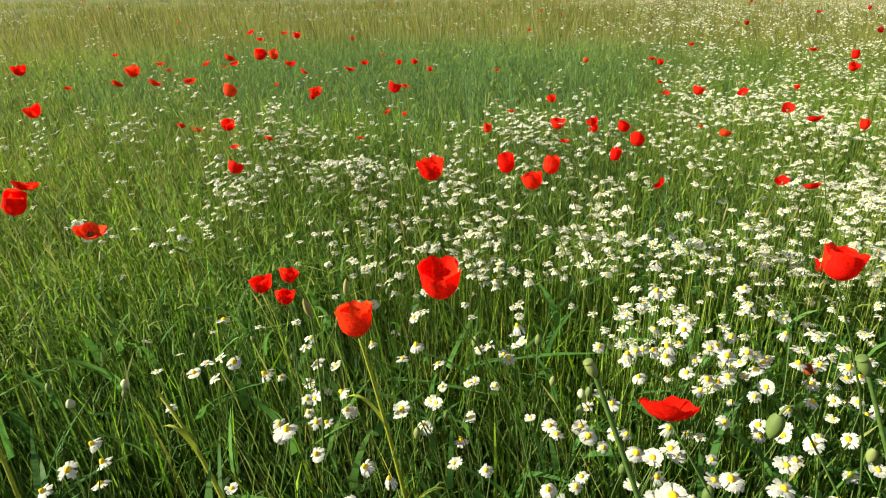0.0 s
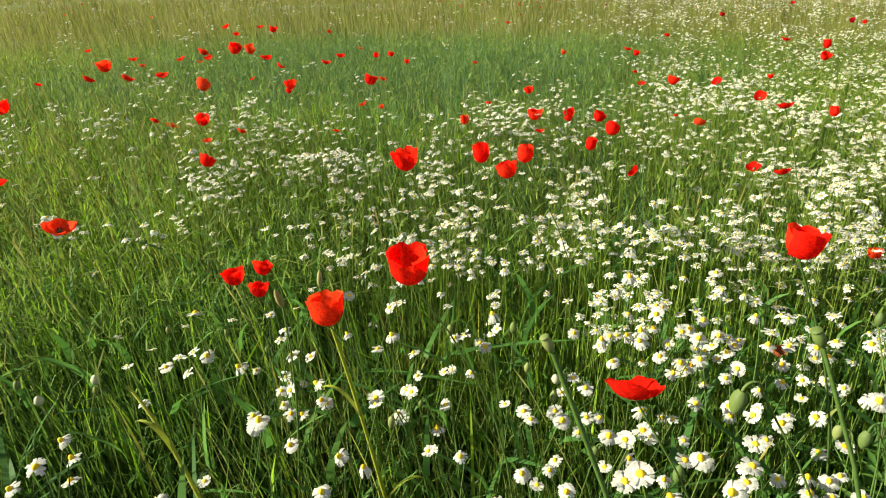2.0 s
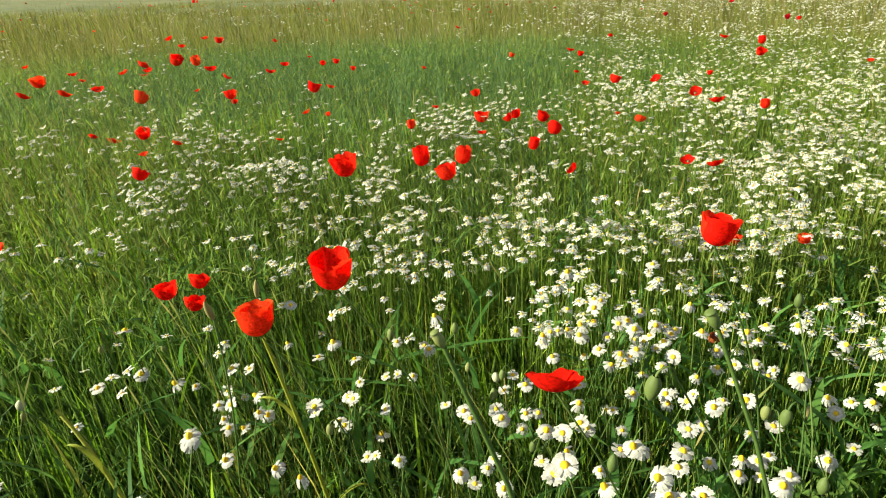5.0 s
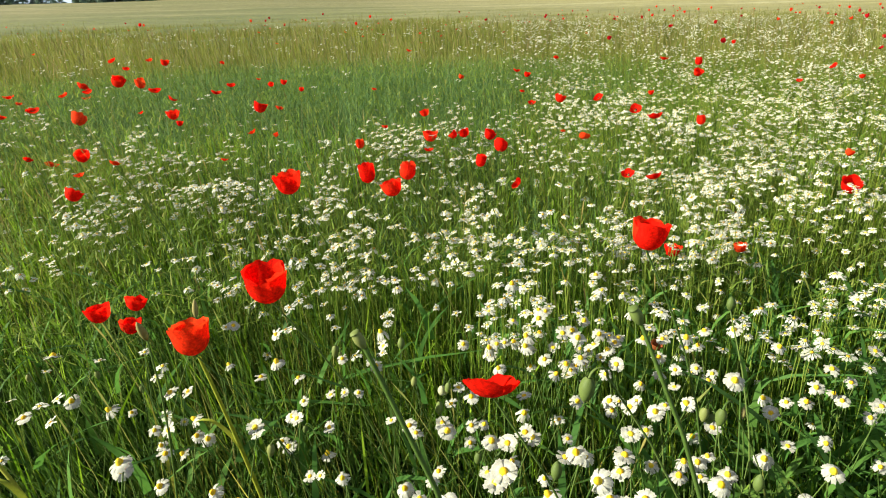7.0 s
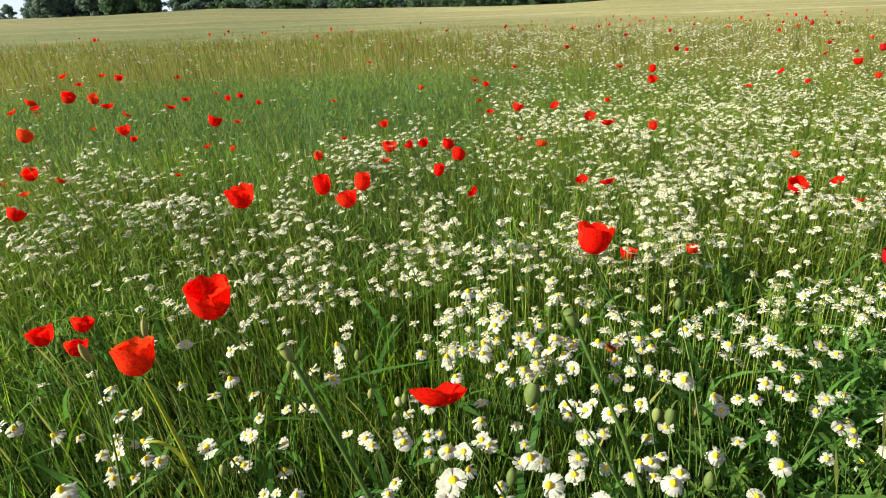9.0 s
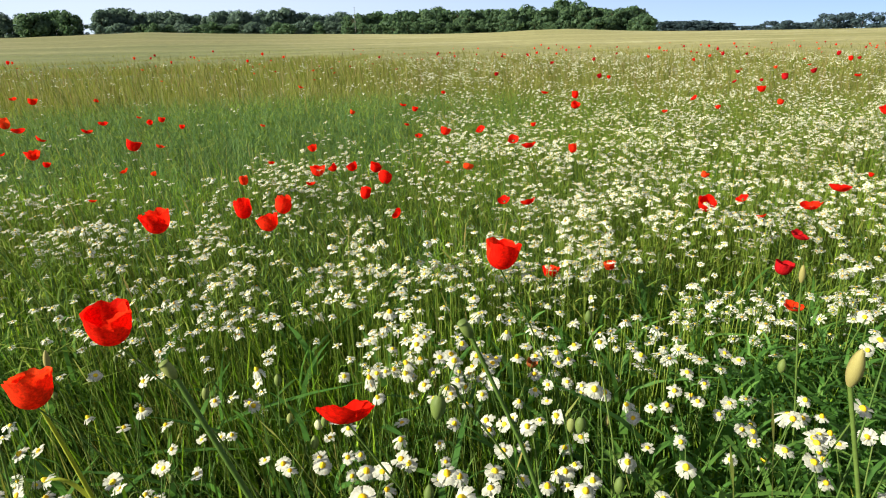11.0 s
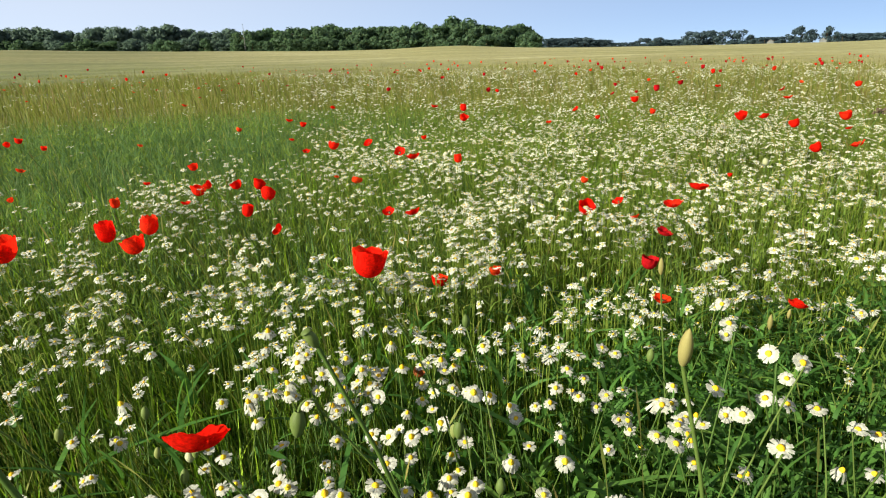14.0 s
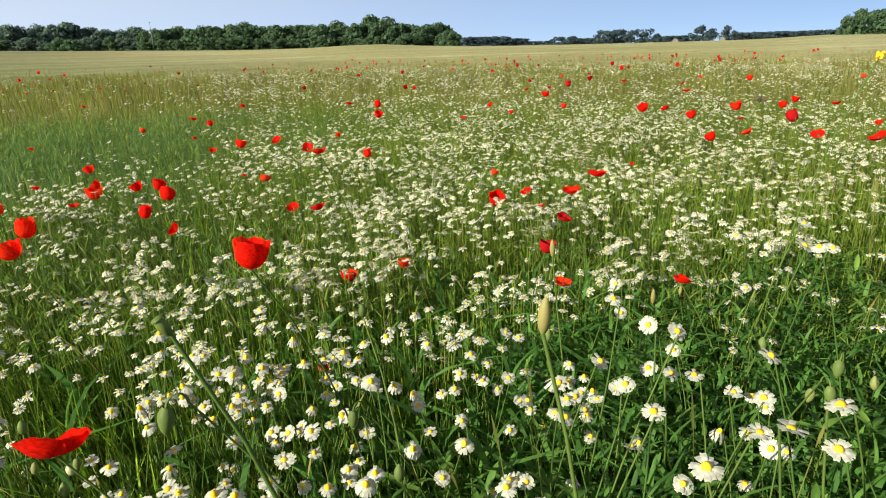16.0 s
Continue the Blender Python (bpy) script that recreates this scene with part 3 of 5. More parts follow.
def dome_np(rings, seg, rad, high):
    v, t = [(0, 0, high)], []
    for i in range(1, rings + 1):
        a = i / rings * 1.57
        for j in range(seg):
            b = 6.283 * j / seg
            v.append((rad * math.sin(a) * math.cos(b), rad * math.sin(a) * math.sin(b), high * math.cos(a)))
    for j in range(seg):
        t.append((0, 1 + j, 1 + (j + 1) % seg))
    for i in range(rings - 1):
        for j in range(seg):
            a, b = 1 + i * seg + j, 1 + i * seg + (j + 1) % seg
            t += [(a, a + seg, b), (b, a + seg, b + seg)]
    return np.array(v, float), np.array(t)


def tube_np(points, radii, seg=6):
    v, t = [], []
    for (px, py, pz), rad in zip(points, radii):
        for j in range(seg):
            a = 6.283 * j / seg
            v.append((px + rad * math.cos(a), py + rad * math.sin(a), pz))
    for i in range(len(points) - 1):
        for j in range(seg):
            a, b = i * seg + j, i * seg + (j + 1) % seg
            t += [(a, b, a + seg), (b, b + seg, a + seg)]
    return np.array(v, float), np.array(t)


STEM_LEAN = 0.16
stem_line = [(STEM_LEAN * s * s, 0.015 * math.sin(5 * s), s) for s in np.linspace(0, 1, 8)]
DAISY_STEM = mesh_np("daisy_stem", *tube_np(stem_line, np.linspace(0.0026, 0.0018, 8), 5), [M_STEM])
cup_v, cup_t = dome_np(3, 8, 0.33, 0.22)
DAISY_CUP = mesh_np("receptacle", cup_v * np.array([1, 1, -1]) + np.array([0, 0, 0.012]), cup_t[:, ::-1], [M_STEM])
DAISY_PETALS = [mesh_np("daisy_petal", *petal_np(4, d), [M_PETAL_WHITE]) for d in (0.02, 0.12, 0.28, 0.55)]
DAISY_DISCS = [mesh_np("daisy_disc", *dome_np(4, 10, 0.34, h), [M_DISC]) for h in (0.24, 0.38, 0.56)]


def ring_mesh(droop, count, seed):
    gg = np.random.default_rng(seed)
    sets = []
    for i in range(count):
        v, t = petal_np(3, droop + gg.uniform(-0.06, 0.08))
        a = 6.283 * i / count + gg.normal(0, 0.06)
        c, s = math.cos(a), math.sin(a)
        v = v * np.array([0.45 if gg.uniform(0, 1) < 0.07 else gg.uniform(0.78, 1.06), gg.uniform(0.8, 1.05), 1.0])
        v[:, 2] += gg.normal(0, 0.10) * v[:, 0] ** 2
        sets.append((np.stack([v[:, 0] * c - v[:, 1] * s, v[:, 0] * s + v[:, 1] * c, v[:, 2] + gg.uniform(0, 0.02)], -1), t))
    return mesh_np("daisy_petals", *joined(sets), [M_PETAL_WHITE])


DAISY_RINGS = [ring_mesh(d, c, i) for i, (d, c) in enumerate(((0.05, 13), (0.16, 14), (0.35, 12), (0.65, 12), (1.1, 11)))]


def daisy(hx, hy, hz, size, g, petals_apart, fresh=False):
    """A daisy with its head at the given place; size is the head's width in metres."""
    spin = g.uniform(0, 360)
    lean = g.uniform(-180, 180)
    gz = float(ground_z(hx, hy))
    tall = hz - gz
    a = radians(lean)
    base = Matrix.Translation((hx - math.cos(a) * STEM_LEAN * tall, hy - math.sin(a) * STEM_LEAN * tall, gz))
    ob = thing("daisy", base, "white daisy with a yellow disc on a thin green stalk", "daisy", "daisies of the meadow")
    turn = Matrix.Rotation(a, 4, "Z")
    part("stem", DAISY_STEM, ob, turn @ Matrix.Diagonal((tall, tall, tall, 1)))
    tilt = Euler((radians(g.normal(16, 13)), radians(g.normal(-12, 13)), 0)).to_matrix().to_4x4() @ Matrix.Rotation(radians(spin), 4, "Z")
    head = Matrix.Translation((math.cos(a) * STEM_LEAN * tall, math.sin(a) * STEM_LEAN * tall, tall)) @ tilt @ Matrix.Scale(size / 2, 4)
    age = int(g.choice([0, 1, 2, 3], p=[0.22, 0.33, 0.25, 0.20]))
    if fresh:                                  # newly opened, its rays level
        age = min(age, 1)
    cup = part("receptacle", DAISY_CUP, ob, head, "green cup under the head")
    if petals_apart:
        count = int(g.integers(12, 16))
        for i in range(count):
            long = g.uniform(0.9, 1.05)
            part("petal", DAISY_PETALS[age], cup, Matrix.Rotation(6.283 * i / count + g.normal(0, 0.06), 4, "Z")
                 @ Matrix.Rotation(g.normal(0, 0.12), 4, "Y") @ Matrix.Translation((0, 0, 0.012 * (i % 2))) @ Matrix.Diagonal((long, 1.05, 1, 1)))
    else:
        part("petals", DAISY_RINGS[age if age < 3 else int(g.integers(3, 5))], cup)
    part("disc", DAISY_DISCS[min(age, 2)], cup)
    return ob


DAISIES_RIGHT = [
    (1.17, 0.64, 0.75, 3.3), (1.44, 0.97, 0.65, 3.3), (1.18, 0.72, 0.76, 3.3), (1.44, 0.95, 0.59, 3.3), (1.17, 0.59, 0.76, 3.3),
    (1.38, 0.76, 0.60, 3.3), (1.09, 0.65, 0.71, 3.3), (1.10, 0.61, 0.69, 3.3), (1.21, 0.73, 0.59, 3.3), (1.04, 0.66, 0.66, 3.3),
    (1.03, 0.65, 0.64, 3.3), (1.03, 0.50, 0.73, 3.3), (1.23, 0.60, 0.67, 3.3), (1.19, 0.65, 0.67, 3.3), (1.28, 0.68, 0.62, 3.3),
    (1.21, 0.48, 0.76, 3.3), (1.33, 0.60, 0.61, 3.3), (1.21, 0.48, 0.70, 3.3), (1.44, 0.61, 0.54, 3.3), (1.11, 0.42, 0.72, 3.3),
]
DAISIES_RIGHT_LOW = [
    (1.04, 0.35, 0.79, 3.3), (1.19, 0.45, 0.65, 3.3), (1.34, 0.51, 0.55, 3.3), (0.95, 0.37, 0.77, 3.3), (1.10, 0.34, 0.80, 3.3),
    (1.09, 0.33, 0.76, 3.3), (1.20, 0.68, 0.51, 3.3), (1.11, 0.51, 0.59, 3.3), (1.55, 0.65, 0.80, 4.0), (1.56, 0.63, 0.80, 3.3),
    (1.70, 0.68, 0.76, 3.3), (1.97, 1.02, 0.51, 3.3), (1.68, 0.73, 0.80, 3.3), (1.74, 0.91, 0.72, 3.3), (1.24, 1.09, 0.54, 3.3),
    (1.26, 1.07, 0.53, 3.3), (1.14, 0.94, 0.53, 3.3), (1.14, 0.90, 0.50, 3.2), (1.12, 1.00, 0.50, 3.2),
]
DAISIES_FRONT = [
    (0.58, 0.86, 0.54, 3.1), (0.61, 0.86, 0.54, 3.3), (0.57, 0.69, 0.65, 3.4), (0.59, 0.70, 0.61, 3.4), (0.62, 1.04, 0.47, 2.3),
    (0.54, 0.82, 0.54, 2.3), (0.50, 0.86, 0.54, 2.6), (0.46, 0.84, 0.54, 2.7), (0.45, 0.70, 0.65, 3.4), (0.39, 0.85, 0.54, 2.5),
    (0.38, 0.83, 0.54, 2.3), (0.34, 0.82, 0.54, 2.8), (0.36, 0.80, 0.54, 2.4), (0.40, 0.79, 0.54, 2.8), (0.69, 0.89, 0.55, 3.4),
    (0.75, 0.94, 0.55, 3.4), (0.76, 1.04, 0.50, 2.3), (0.84, 1.07, 0.54, 2.6), (0.88, 1.07, 0.54, 2.5), (0.90, 1.05, 0.54, 2.5),
]
DAISIES_FRONT_RIGHT = [
    (0.83, 0.87, 0.65, 3.4), (0.95, 0.97, 0.54, 2.7), (0.94, 0.93, 0.54, 2.8), (0.80, 0.80, 0.54, 3.0), (0.88, 0.74, 0.54, 2.8),
    (0.77, 0.83, 0.54, 2.9), (0.79, 0.84, 0.54, 2.4), (0.76, 0.80, 0.54, 2.5), (0.70, 0.83, 0.54, 2.5), (0.66, 0.85, 0.54, 2.6),
    (0.92, 0.85, 0.54, 2.6), (0.98, 0.85, 0.54, 2.7), (0.65, 0.81, 0.58, 3.4), (0.58, 0.81, 0.59, 3.4), (0.45, 0.65, 0.71, 3.4),
]
DAISIES_MIDDLE = [
    (0.20, 0.95, 0.46, 2.1), (0.25, 0.85, 0.54, 2.5), (0.21, 1.09, 0.52, 2.3), (0.26, 1.09, 0.52, 2.3), (0.22, 0.97, 0.54, 2.4),
    (0.32, 0.99, 0.53, 2.3), (0.35, 0.96, 0.54, 2.8), (0.36, 0.94, 0.54, 2.6), (0.41, 0.94, 0.54, 3.3), (0.45, 0.95, 0.54, 2.6),
    (0.47, 0.95, 0.54, 2.4), (0.55, 1.02, 0.54, 3.0), (0.52, 1.11, 0.54, 2.8), (0.62, 1.08, 0.54, 2.7), (0.74, 1.15, 0.54, 3.2),
    (0.71, 1.07, 0.54, 2.7), (0.74, 1.10, 0.54, 3.3), (0.61, 0.95, 0.50, 2.3), (0.57, 1.26, 0.64, 3.4), (0.78, 1.37, 0.60, 3.4),
]
DAISIES_LEFT = [
    (-0.08, 0.90, 0.54, 3.4), (-0.01, 0.86, 0.54, 2.8), (0.07, 0.84, 0.54, 2.9), (0.11, 0.82, 0.54, 2.4), (0.08, 1.13, 0.54, 2.8),
    (0.10, 1.18, 0.54, 3.3), (0.15, 1.12, 0.54, 2.7), (0.16, 1.09, 0.51, 2.3), (0.01, 1.18, 0.54, 2.4), (0.08, 1.29, 0.54, 3.1),
    (-0.02, 1.34, 0.54, 3.0), (-0.24, 1.09, 0.54, 3.2), (-0.23, 1.06, 0.65, 3.4), (-0.30, 1.05, 0.54, 2.9), (0.01, 0.97, 0.54, 2.6),
    (-0.07, 1.12, 0.46, 1.9), (-0.10, 1.12, 0.46, 1.7), (-0.18, 1.16, 0.46, 2.2), (-0.37, 0.85, 0.54, 2.8), (-0.38, 0.75, 0.54, 2.9),
    (-0.04, 0.83, 0.61, 3.4), (0.06, 0.77, 0.54, 2.8), (0.20, 0.87, 0.53, 2.3), (-0.13, 0.81, 0.51, 2.3), (-0.16, 0.74, 0.54, 2.9),
]
g = np.random.default_rng(23)
placed = []
for patch_list in (DAISIES_RIGHT, DAISIES_RIGHT_LOW, DAISIES_FRONT, DAISIES_FRONT_RIGHT, DAISIES_MIDDLE, DAISIES_LEFT):
    for hx, hy, hz, cm in patch_list:
        daisy(hx, hy, hz, cm / 100 * (0.86 if hx > 1.0 else 0.93), g, cm >= 2.8, hx > 1.0)
        placed.append((hx, hy))
for k in range(18):                            # a thick front row of full-blown heads
    hx, hy = g.uniform(0.46, 1.0), g.uniform(0.76, 0.93)
    if min(math.hypot(hx - a, hy - b) for a, b in placed) > 0.022:
        daisy(hx, hy, g.uniform(0.51, 0.57), g.uniform(0.028, 0.034), g, True)
        placed.append((hx, hy))


def daisy_density(x, y):
    """Heads to the square metre over the plan."""
    d = 300 + 190 * waves(x, y, 1.1, 31) + 40 * waves(x, y, 3.4, 32)
    d = d * (0.13 + 0.87 * step(-0.6, 0.9, x + 0.75 * (y - 1.1))) + 30 * (1 - step(-0.9, 0.2, x)) * step(1.35, 1.75, y) * (1 - step(2.6, 3.6, y))          # thin in the near left
    d = d + 190 * np.exp(-((x - 3.0) / 2.0) ** 2 - ((y - 3.4) / 1.5) ** 2)  # thick drift
    d = d + 70 * np.exp(-((x - 0.15) / 0.7) ** 2 - ((y - 1.95) / 0.55) ** 2)
    d = d + 300 * np.exp(-((x - 1.15) / 0.55) ** 2 - ((y - 1.45) / 0.5) ** 2)
    d = d + 280 * np.exp(-((x - 2.05) / 0.7) ** 2 - ((y - 1.85) / 0.55) ** 2) + 110 * np.exp(-((x - 0.4) / 0.7) ** 2 - ((y - 2.4) / 0.6) ** 2)
    d = d + 200 * np.exp(-((x - 0.70) / 0.42) ** 2 - ((y - 0.82) / 0.20) ** 2)
    d = d * (0.22 + 1.28 * step(-0.40, 0.60, waves(x, y, 0.42, 33) + 0.5 * waves(x, y, 0.9, 34)))   # clumps and gaps
    d = d * (1 - 0.45 * np.exp(-((x - 0.38) / 0.24) ** 2 - ((y - 1.22) / 0.36) ** 2))
    d = d * (1 - 0.97 * green_patch(x, y))
    d = d * (1 - 0.55 * (1 - step(0.25, 0.6, x)) * (1 - step(0.8, 1.1, y))) * (1 - 0.6 * step(0.78, 0.95, x) * (1 - step(0.75, 0.95, y)))
    d = d * (1 - 0.85 * step(2.6, 3.8, y) * (1 - step(-0.6, 1.8, x - 0.2 * (y - 4))))   # few in the far left
    d = d * (1 - 0.75 * step(0.88, 1.2, x) * (1 - step(0.62, 0.92, y - 0.08 * (x - 1.3))))  # weeds at the near right
    d = d + 240 * np.exp(-((x - 2.1) / 0.9) ** 2 - ((y - 3.3) / 0.5) ** 2)
    d = d * (1 - 0.90 * step(5.0, 11.0, np.hypot(x, y))) * (1 - 0.5 * step(7, 10, np.hypot(x, y)) * step(-0.1, 0.5, waves(x, y, 2.6, 35)))
    return np.maximum(d, 4)


x, y, r = scatter(60000, 0.62, 24, -60, 80, g)
x2, y2, r2 = scatter(46000, 0.62, 7, -60, 80, g)
x, y, r = np.concatenate([x, x2]), np.concatenate([y, y2]), np.concatenate([r, r2])
sector = math.radians(140) / 2
given = np.where(r < 7, 60000 / (sector * (24 ** 2 - 0.62 ** 2)) + 46000 / (sector * (49 - 0.62 ** 2)), 60000 / (sector * (24 ** 2 - 0.62 ** 2)))
HEADS = 5                                     # heads to a plant, on the average
keep = g.uniform(0, 1, len(x)) < daisy_density(x, y) / given / HEADS * 1.55
x, y = x[keep], y[keep]
xf, yf, rf = scatter(2600, 7.0, 22.0, -4, 80, g)  # thinning out towards the barley
keep = (g.uniform(0, 1, len(xf)) < (1 - 0.6 * step(9, 20, rf)) * step(-0.5, 3.5, xf - 0.12 * yf)) & (waves(xf, yf, 1.3, 36) > -0.35)
x, y = np.concatenate([x, xf[keep]]), np.concatenate([y, yf[keep]])
heads = g.integers(2, 2 * HEADS - 1, len(x))
lift = np.repeat(g.normal(0, 0.022, len(x)), heads)
x, y = np.repeat(x, heads), np.repeat(y, heads)
x, y = x + g.normal(0, 0.042, len(x)), y + g.normal(0, 0.042, len(x))
r = np.hypot(x - HERE[0], y - HERE[1])
taken = np.array(placed)
clear = np.array([np.min(np.hypot(taken[:, 0] - a, taken[:, 1] - b)) > 0.03 if c < 1.7 else True for a, b, c in zip(x, y, r)])
clear &= r > 0.6
x, y, r, lift = x[clear], y[clear], r[clear], lift[clear]
z = ground_z(x, y) + lift + 0.570 - g.gamma(1.5, 0.034, len(x)) + 0.02 * waves(x, y, 1.5, 41)
own = np.argsort(r)[:170]                     # the nearest are things of their own
for i in own:
    daisy(float(x[i]), float(y[i]), float(z[i]) - 0.01, g.uniform(0.023, 0.033), g, False)


def daisy_stuff(x, y, z, size, petals, stem, g):
    tv, tt, tm = [], [], []
    n0 = 0
    for i in range(petals):
        a, da = 6.283 * i / petals, 6.283 / petals * 0.45
        for rad, ang, h in ((0.22, a, 0.05), (0.85, a - da, 0.02), (1.02, a, -0.04), (0.85, a + da, 0.02)):
            tv.append((rad * math.cos(ang), rad * math.sin(ang), h))
        tt += [(n0, n0 + 1, n0 + 2), (n0, n0 + 2, n0 + 3)]
        tm += [0, 0]
        n0 += 4
    dv, dt = dome_np(1 if petals < 8 else 2, 4 if petals < 8 else 6, 0.24, 0.13)
    tv += [tuple(q) for q in dv]
    tt += [tuple(q + n0) for q in dt]
    tm += [1] * len(dt)
    tv, tt = np.array(tv), np.array(tt)
    n = len(x)
    uneven = np.ones((n, len(tv)))                # ragged rays, a few of them lost
    ray = np.where(g.uniform(0, 1, (n, petals)) < 0.09, 0.45, g.uniform(0.76, 1.08, (n, petals)))
    uneven[:, :4 * petals] = np.repeat(ray, 4, 1)
    hang = np.zeros((n, len(tv)))
    hang[:, :4 * petals] = np.repeat(g.normal(0, 0.16, (n, petals)), 4, 1)
    ax, ay, spin = g.normal(0.08, 0.20, n), g.normal(-0.10, 0.21, n), g.uniform(0, 6.283, n)
    c, s = np.cos(spin), np.sin(spin)
    px = tv[None, :, 0] * c[:, None] - tv[None, :, 1] * s[:, None]
    py = tv[None, :, 0] * s[:, None] + tv[None, :, 1] * c[:, None]
    px, py = px * uneven, py * uneven
    bend = hang * (px ** 2 + py ** 2) + g.choice([0.0, 0.1, 0.25, 0.6], n, p=[0.30, 0.36, 0.22, 0.12])[:, None] * (px ** 2 + py ** 2)
    pz = tv[None, :, 2] - bend
    qy, qz = py * np.cos(ax)[:, None] - pz * np.sin(ax)[:, None], py * np.sin(ax)[:, None] + pz * np.cos(ax)[:, None]
    qx, qz = px * np.cos(ay)[:, None] + qz * np.sin(ay)[:, None], -px * np.sin(ay)[:, None] + qz * np.cos(ay)[:, None]
    half = (size / 2)[:, None]
    v = np.stack([x[:, None] + qx * half, y[:, None] + qy * half, z[:, None] + qz * half], -1).reshape(-1, 3)
    t = (np.arange(n)[:, None, None] * len(tv) + tt[None]).reshape(-1, 3)
    m = np.tile(np.array(tm), n)
    if stem:
        gz = ground_z(x, y)
        way = g.uniform(0, 6.283, n)
        bx, by = x + np.cos(way) * 0.06, y + np.sin(way) * 0.06
        rows = []
        for k in range(3):
            ang = 2.094 * k
            ox, oy = 0.0011 * math.cos(ang), 0.0011 * math.sin(ang)
            rows += [np.stack([bx + ox, by + oy, gz], -1), np.stack([(bx + x) / 2 + ox + (x - bx) * 0.25, (by + y) / 2 + oy + (y - by) * 0.25, (gz + z) / 2], -1),
                     np.stack([x + ox, y + oy, z], -1)]
        sv = np.stack(rows, 1).reshape(-1, 3)
        st = []
        for k in range(3):
            a, b = 3 * k, 3 * ((k + 1) % 3)
            for h in (0, 1):
                st += [(a + h, b + h, a + h + 1), (b + h, b + h + 1, a + h + 1)]
        st = (np.arange(n)[:, None, None] * 9 + np.asarray(st)[None]).reshape(-1, 3)
        t = np.concatenate([t, st + len(v)])
        v = np.concatenate([v, sv])
        m = np.concatenate([m, np.full(len(st), 2)])
    return v, t, m


M_DISC_STUFF = leafy("daisy_disc_far", [(0.0, (0.40, 0.20, 0.02)), (0.2, (0.62, 0.40, 0.02)), (1.0, (0.80, 0.58, 0.05))], through_light=0.0, grain=300, through_tint=None)
rest = np.ones(len(x), bool)
rest[own] = False
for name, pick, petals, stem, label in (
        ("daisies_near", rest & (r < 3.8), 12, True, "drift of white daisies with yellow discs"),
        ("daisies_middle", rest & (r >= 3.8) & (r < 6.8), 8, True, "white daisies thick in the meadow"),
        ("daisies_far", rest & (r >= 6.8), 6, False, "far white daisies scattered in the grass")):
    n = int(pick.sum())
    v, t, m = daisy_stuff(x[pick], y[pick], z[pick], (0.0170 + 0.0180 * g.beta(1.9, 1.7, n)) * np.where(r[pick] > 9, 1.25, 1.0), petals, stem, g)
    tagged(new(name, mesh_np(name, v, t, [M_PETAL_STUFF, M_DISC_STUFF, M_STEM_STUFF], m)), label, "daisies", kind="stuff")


# ---- poppies ----
def poppy_petal(lift, round_to, flare, seed, wide, material_used, nu, nv):
    """A crumpled fan-shaped petal of a bowl 1 wide, opening along +x: it rises from a flat base and turns outwards at its rim."""
    gg = np.random.default_rng(seed)
    ph = gg.uniform(0, 6.283, 5)
    line, rad, high = [(0.0, 0.0)], 0.0, 0.0
    for k in range(40):
        at = (k + 0.5) / 40
        way = lift * min(1.0, 0.04 + at / round_to) - flare * max(0.0, at - 0.8) / 0.2
        rad, high = rad + math.cos(way), high + math.sin(way)
        line.append((rad, high))
    line = np.array(line) * 0.5 / rad
    v, t = [], []
    for j in range(nv):
        s = j / (nv - 1)
        for i in range(nu):
            u = -1 + 2 * i / (nu - 1)
            edge = 0.97 - 0.09 * abs(u) ** 3 + 0.040 * math.sin(4 * u + ph[0]) + 0.028 * math.sin(11 * u + ph[1])
            q = min(1.0, s * edge) * 40
            k = min(39, int(q))
            r0, h0 = line[k] + (line[k + 1] - line[k]) * (q - k)
            crease = s * s * (0.050 * math.sin(5 * u + ph[2]) + 0.020 * math.sin(17 * u + ph[3] + 3 * s) + 0.06 * math.sin(3 * s + 2 * u + ph[4]))
            a = radians(wide) * u * (0.62 + 0.38 * s)
            v.append(((r0 + 0.02 + 0.6 * crease) * math.cos(a), (r0 + 0.02 + 0.6 * crease) * math.sin(a), h0 + crease))
    for j in range(nv - 1):
        for i in range(nu - 1):
            a = j * nu + i
            t += [(a, a + 1, a + nu), (a + 1, a + nu + 1, a + nu)]
    return mesh_np("poppy_petal", np.array(v), np.array(t), [material_used])


POPPY_PETALS = {}
for tone, mat in (("red", M_POPPY), ("orange", M_POPPY_ORANGE), ("crimson", M_POPPY_DARK), ("wilted", M_POPPY_WILTED)):
    for form, lift, round_to, flare in (("open", 0.95, 0.85, 0.35), ("cup", 1.46, 0.70, 0.20), ("deep", 1.46, 0.62, 0.16), ("shut", 1.62, 0.60, 0.0)):
        POPPY_PETALS[tone, form, True] = [poppy_petal(lift + d, round_to, flare, k, w, mat, 21, 12) for k, (d, w) in enumerate(((0, 92), (0.09, 78), (-0.09, 90), (0.05, 80)))]
        POPPY_PETALS[tone, form, False] = [poppy_petal(lift + d, round_to, flare, k, w, mat, 9, 7) for k, (d, w) in enumerate(((0, 92), (0.09, 78), (-0.09, 90), (0.05, 80)))]
hv, ht = dome_np(4, 8, 0.10, 0.15)
POPPY_HEART = mesh_np("poppy_heart", hv, ht, [M_BUD])


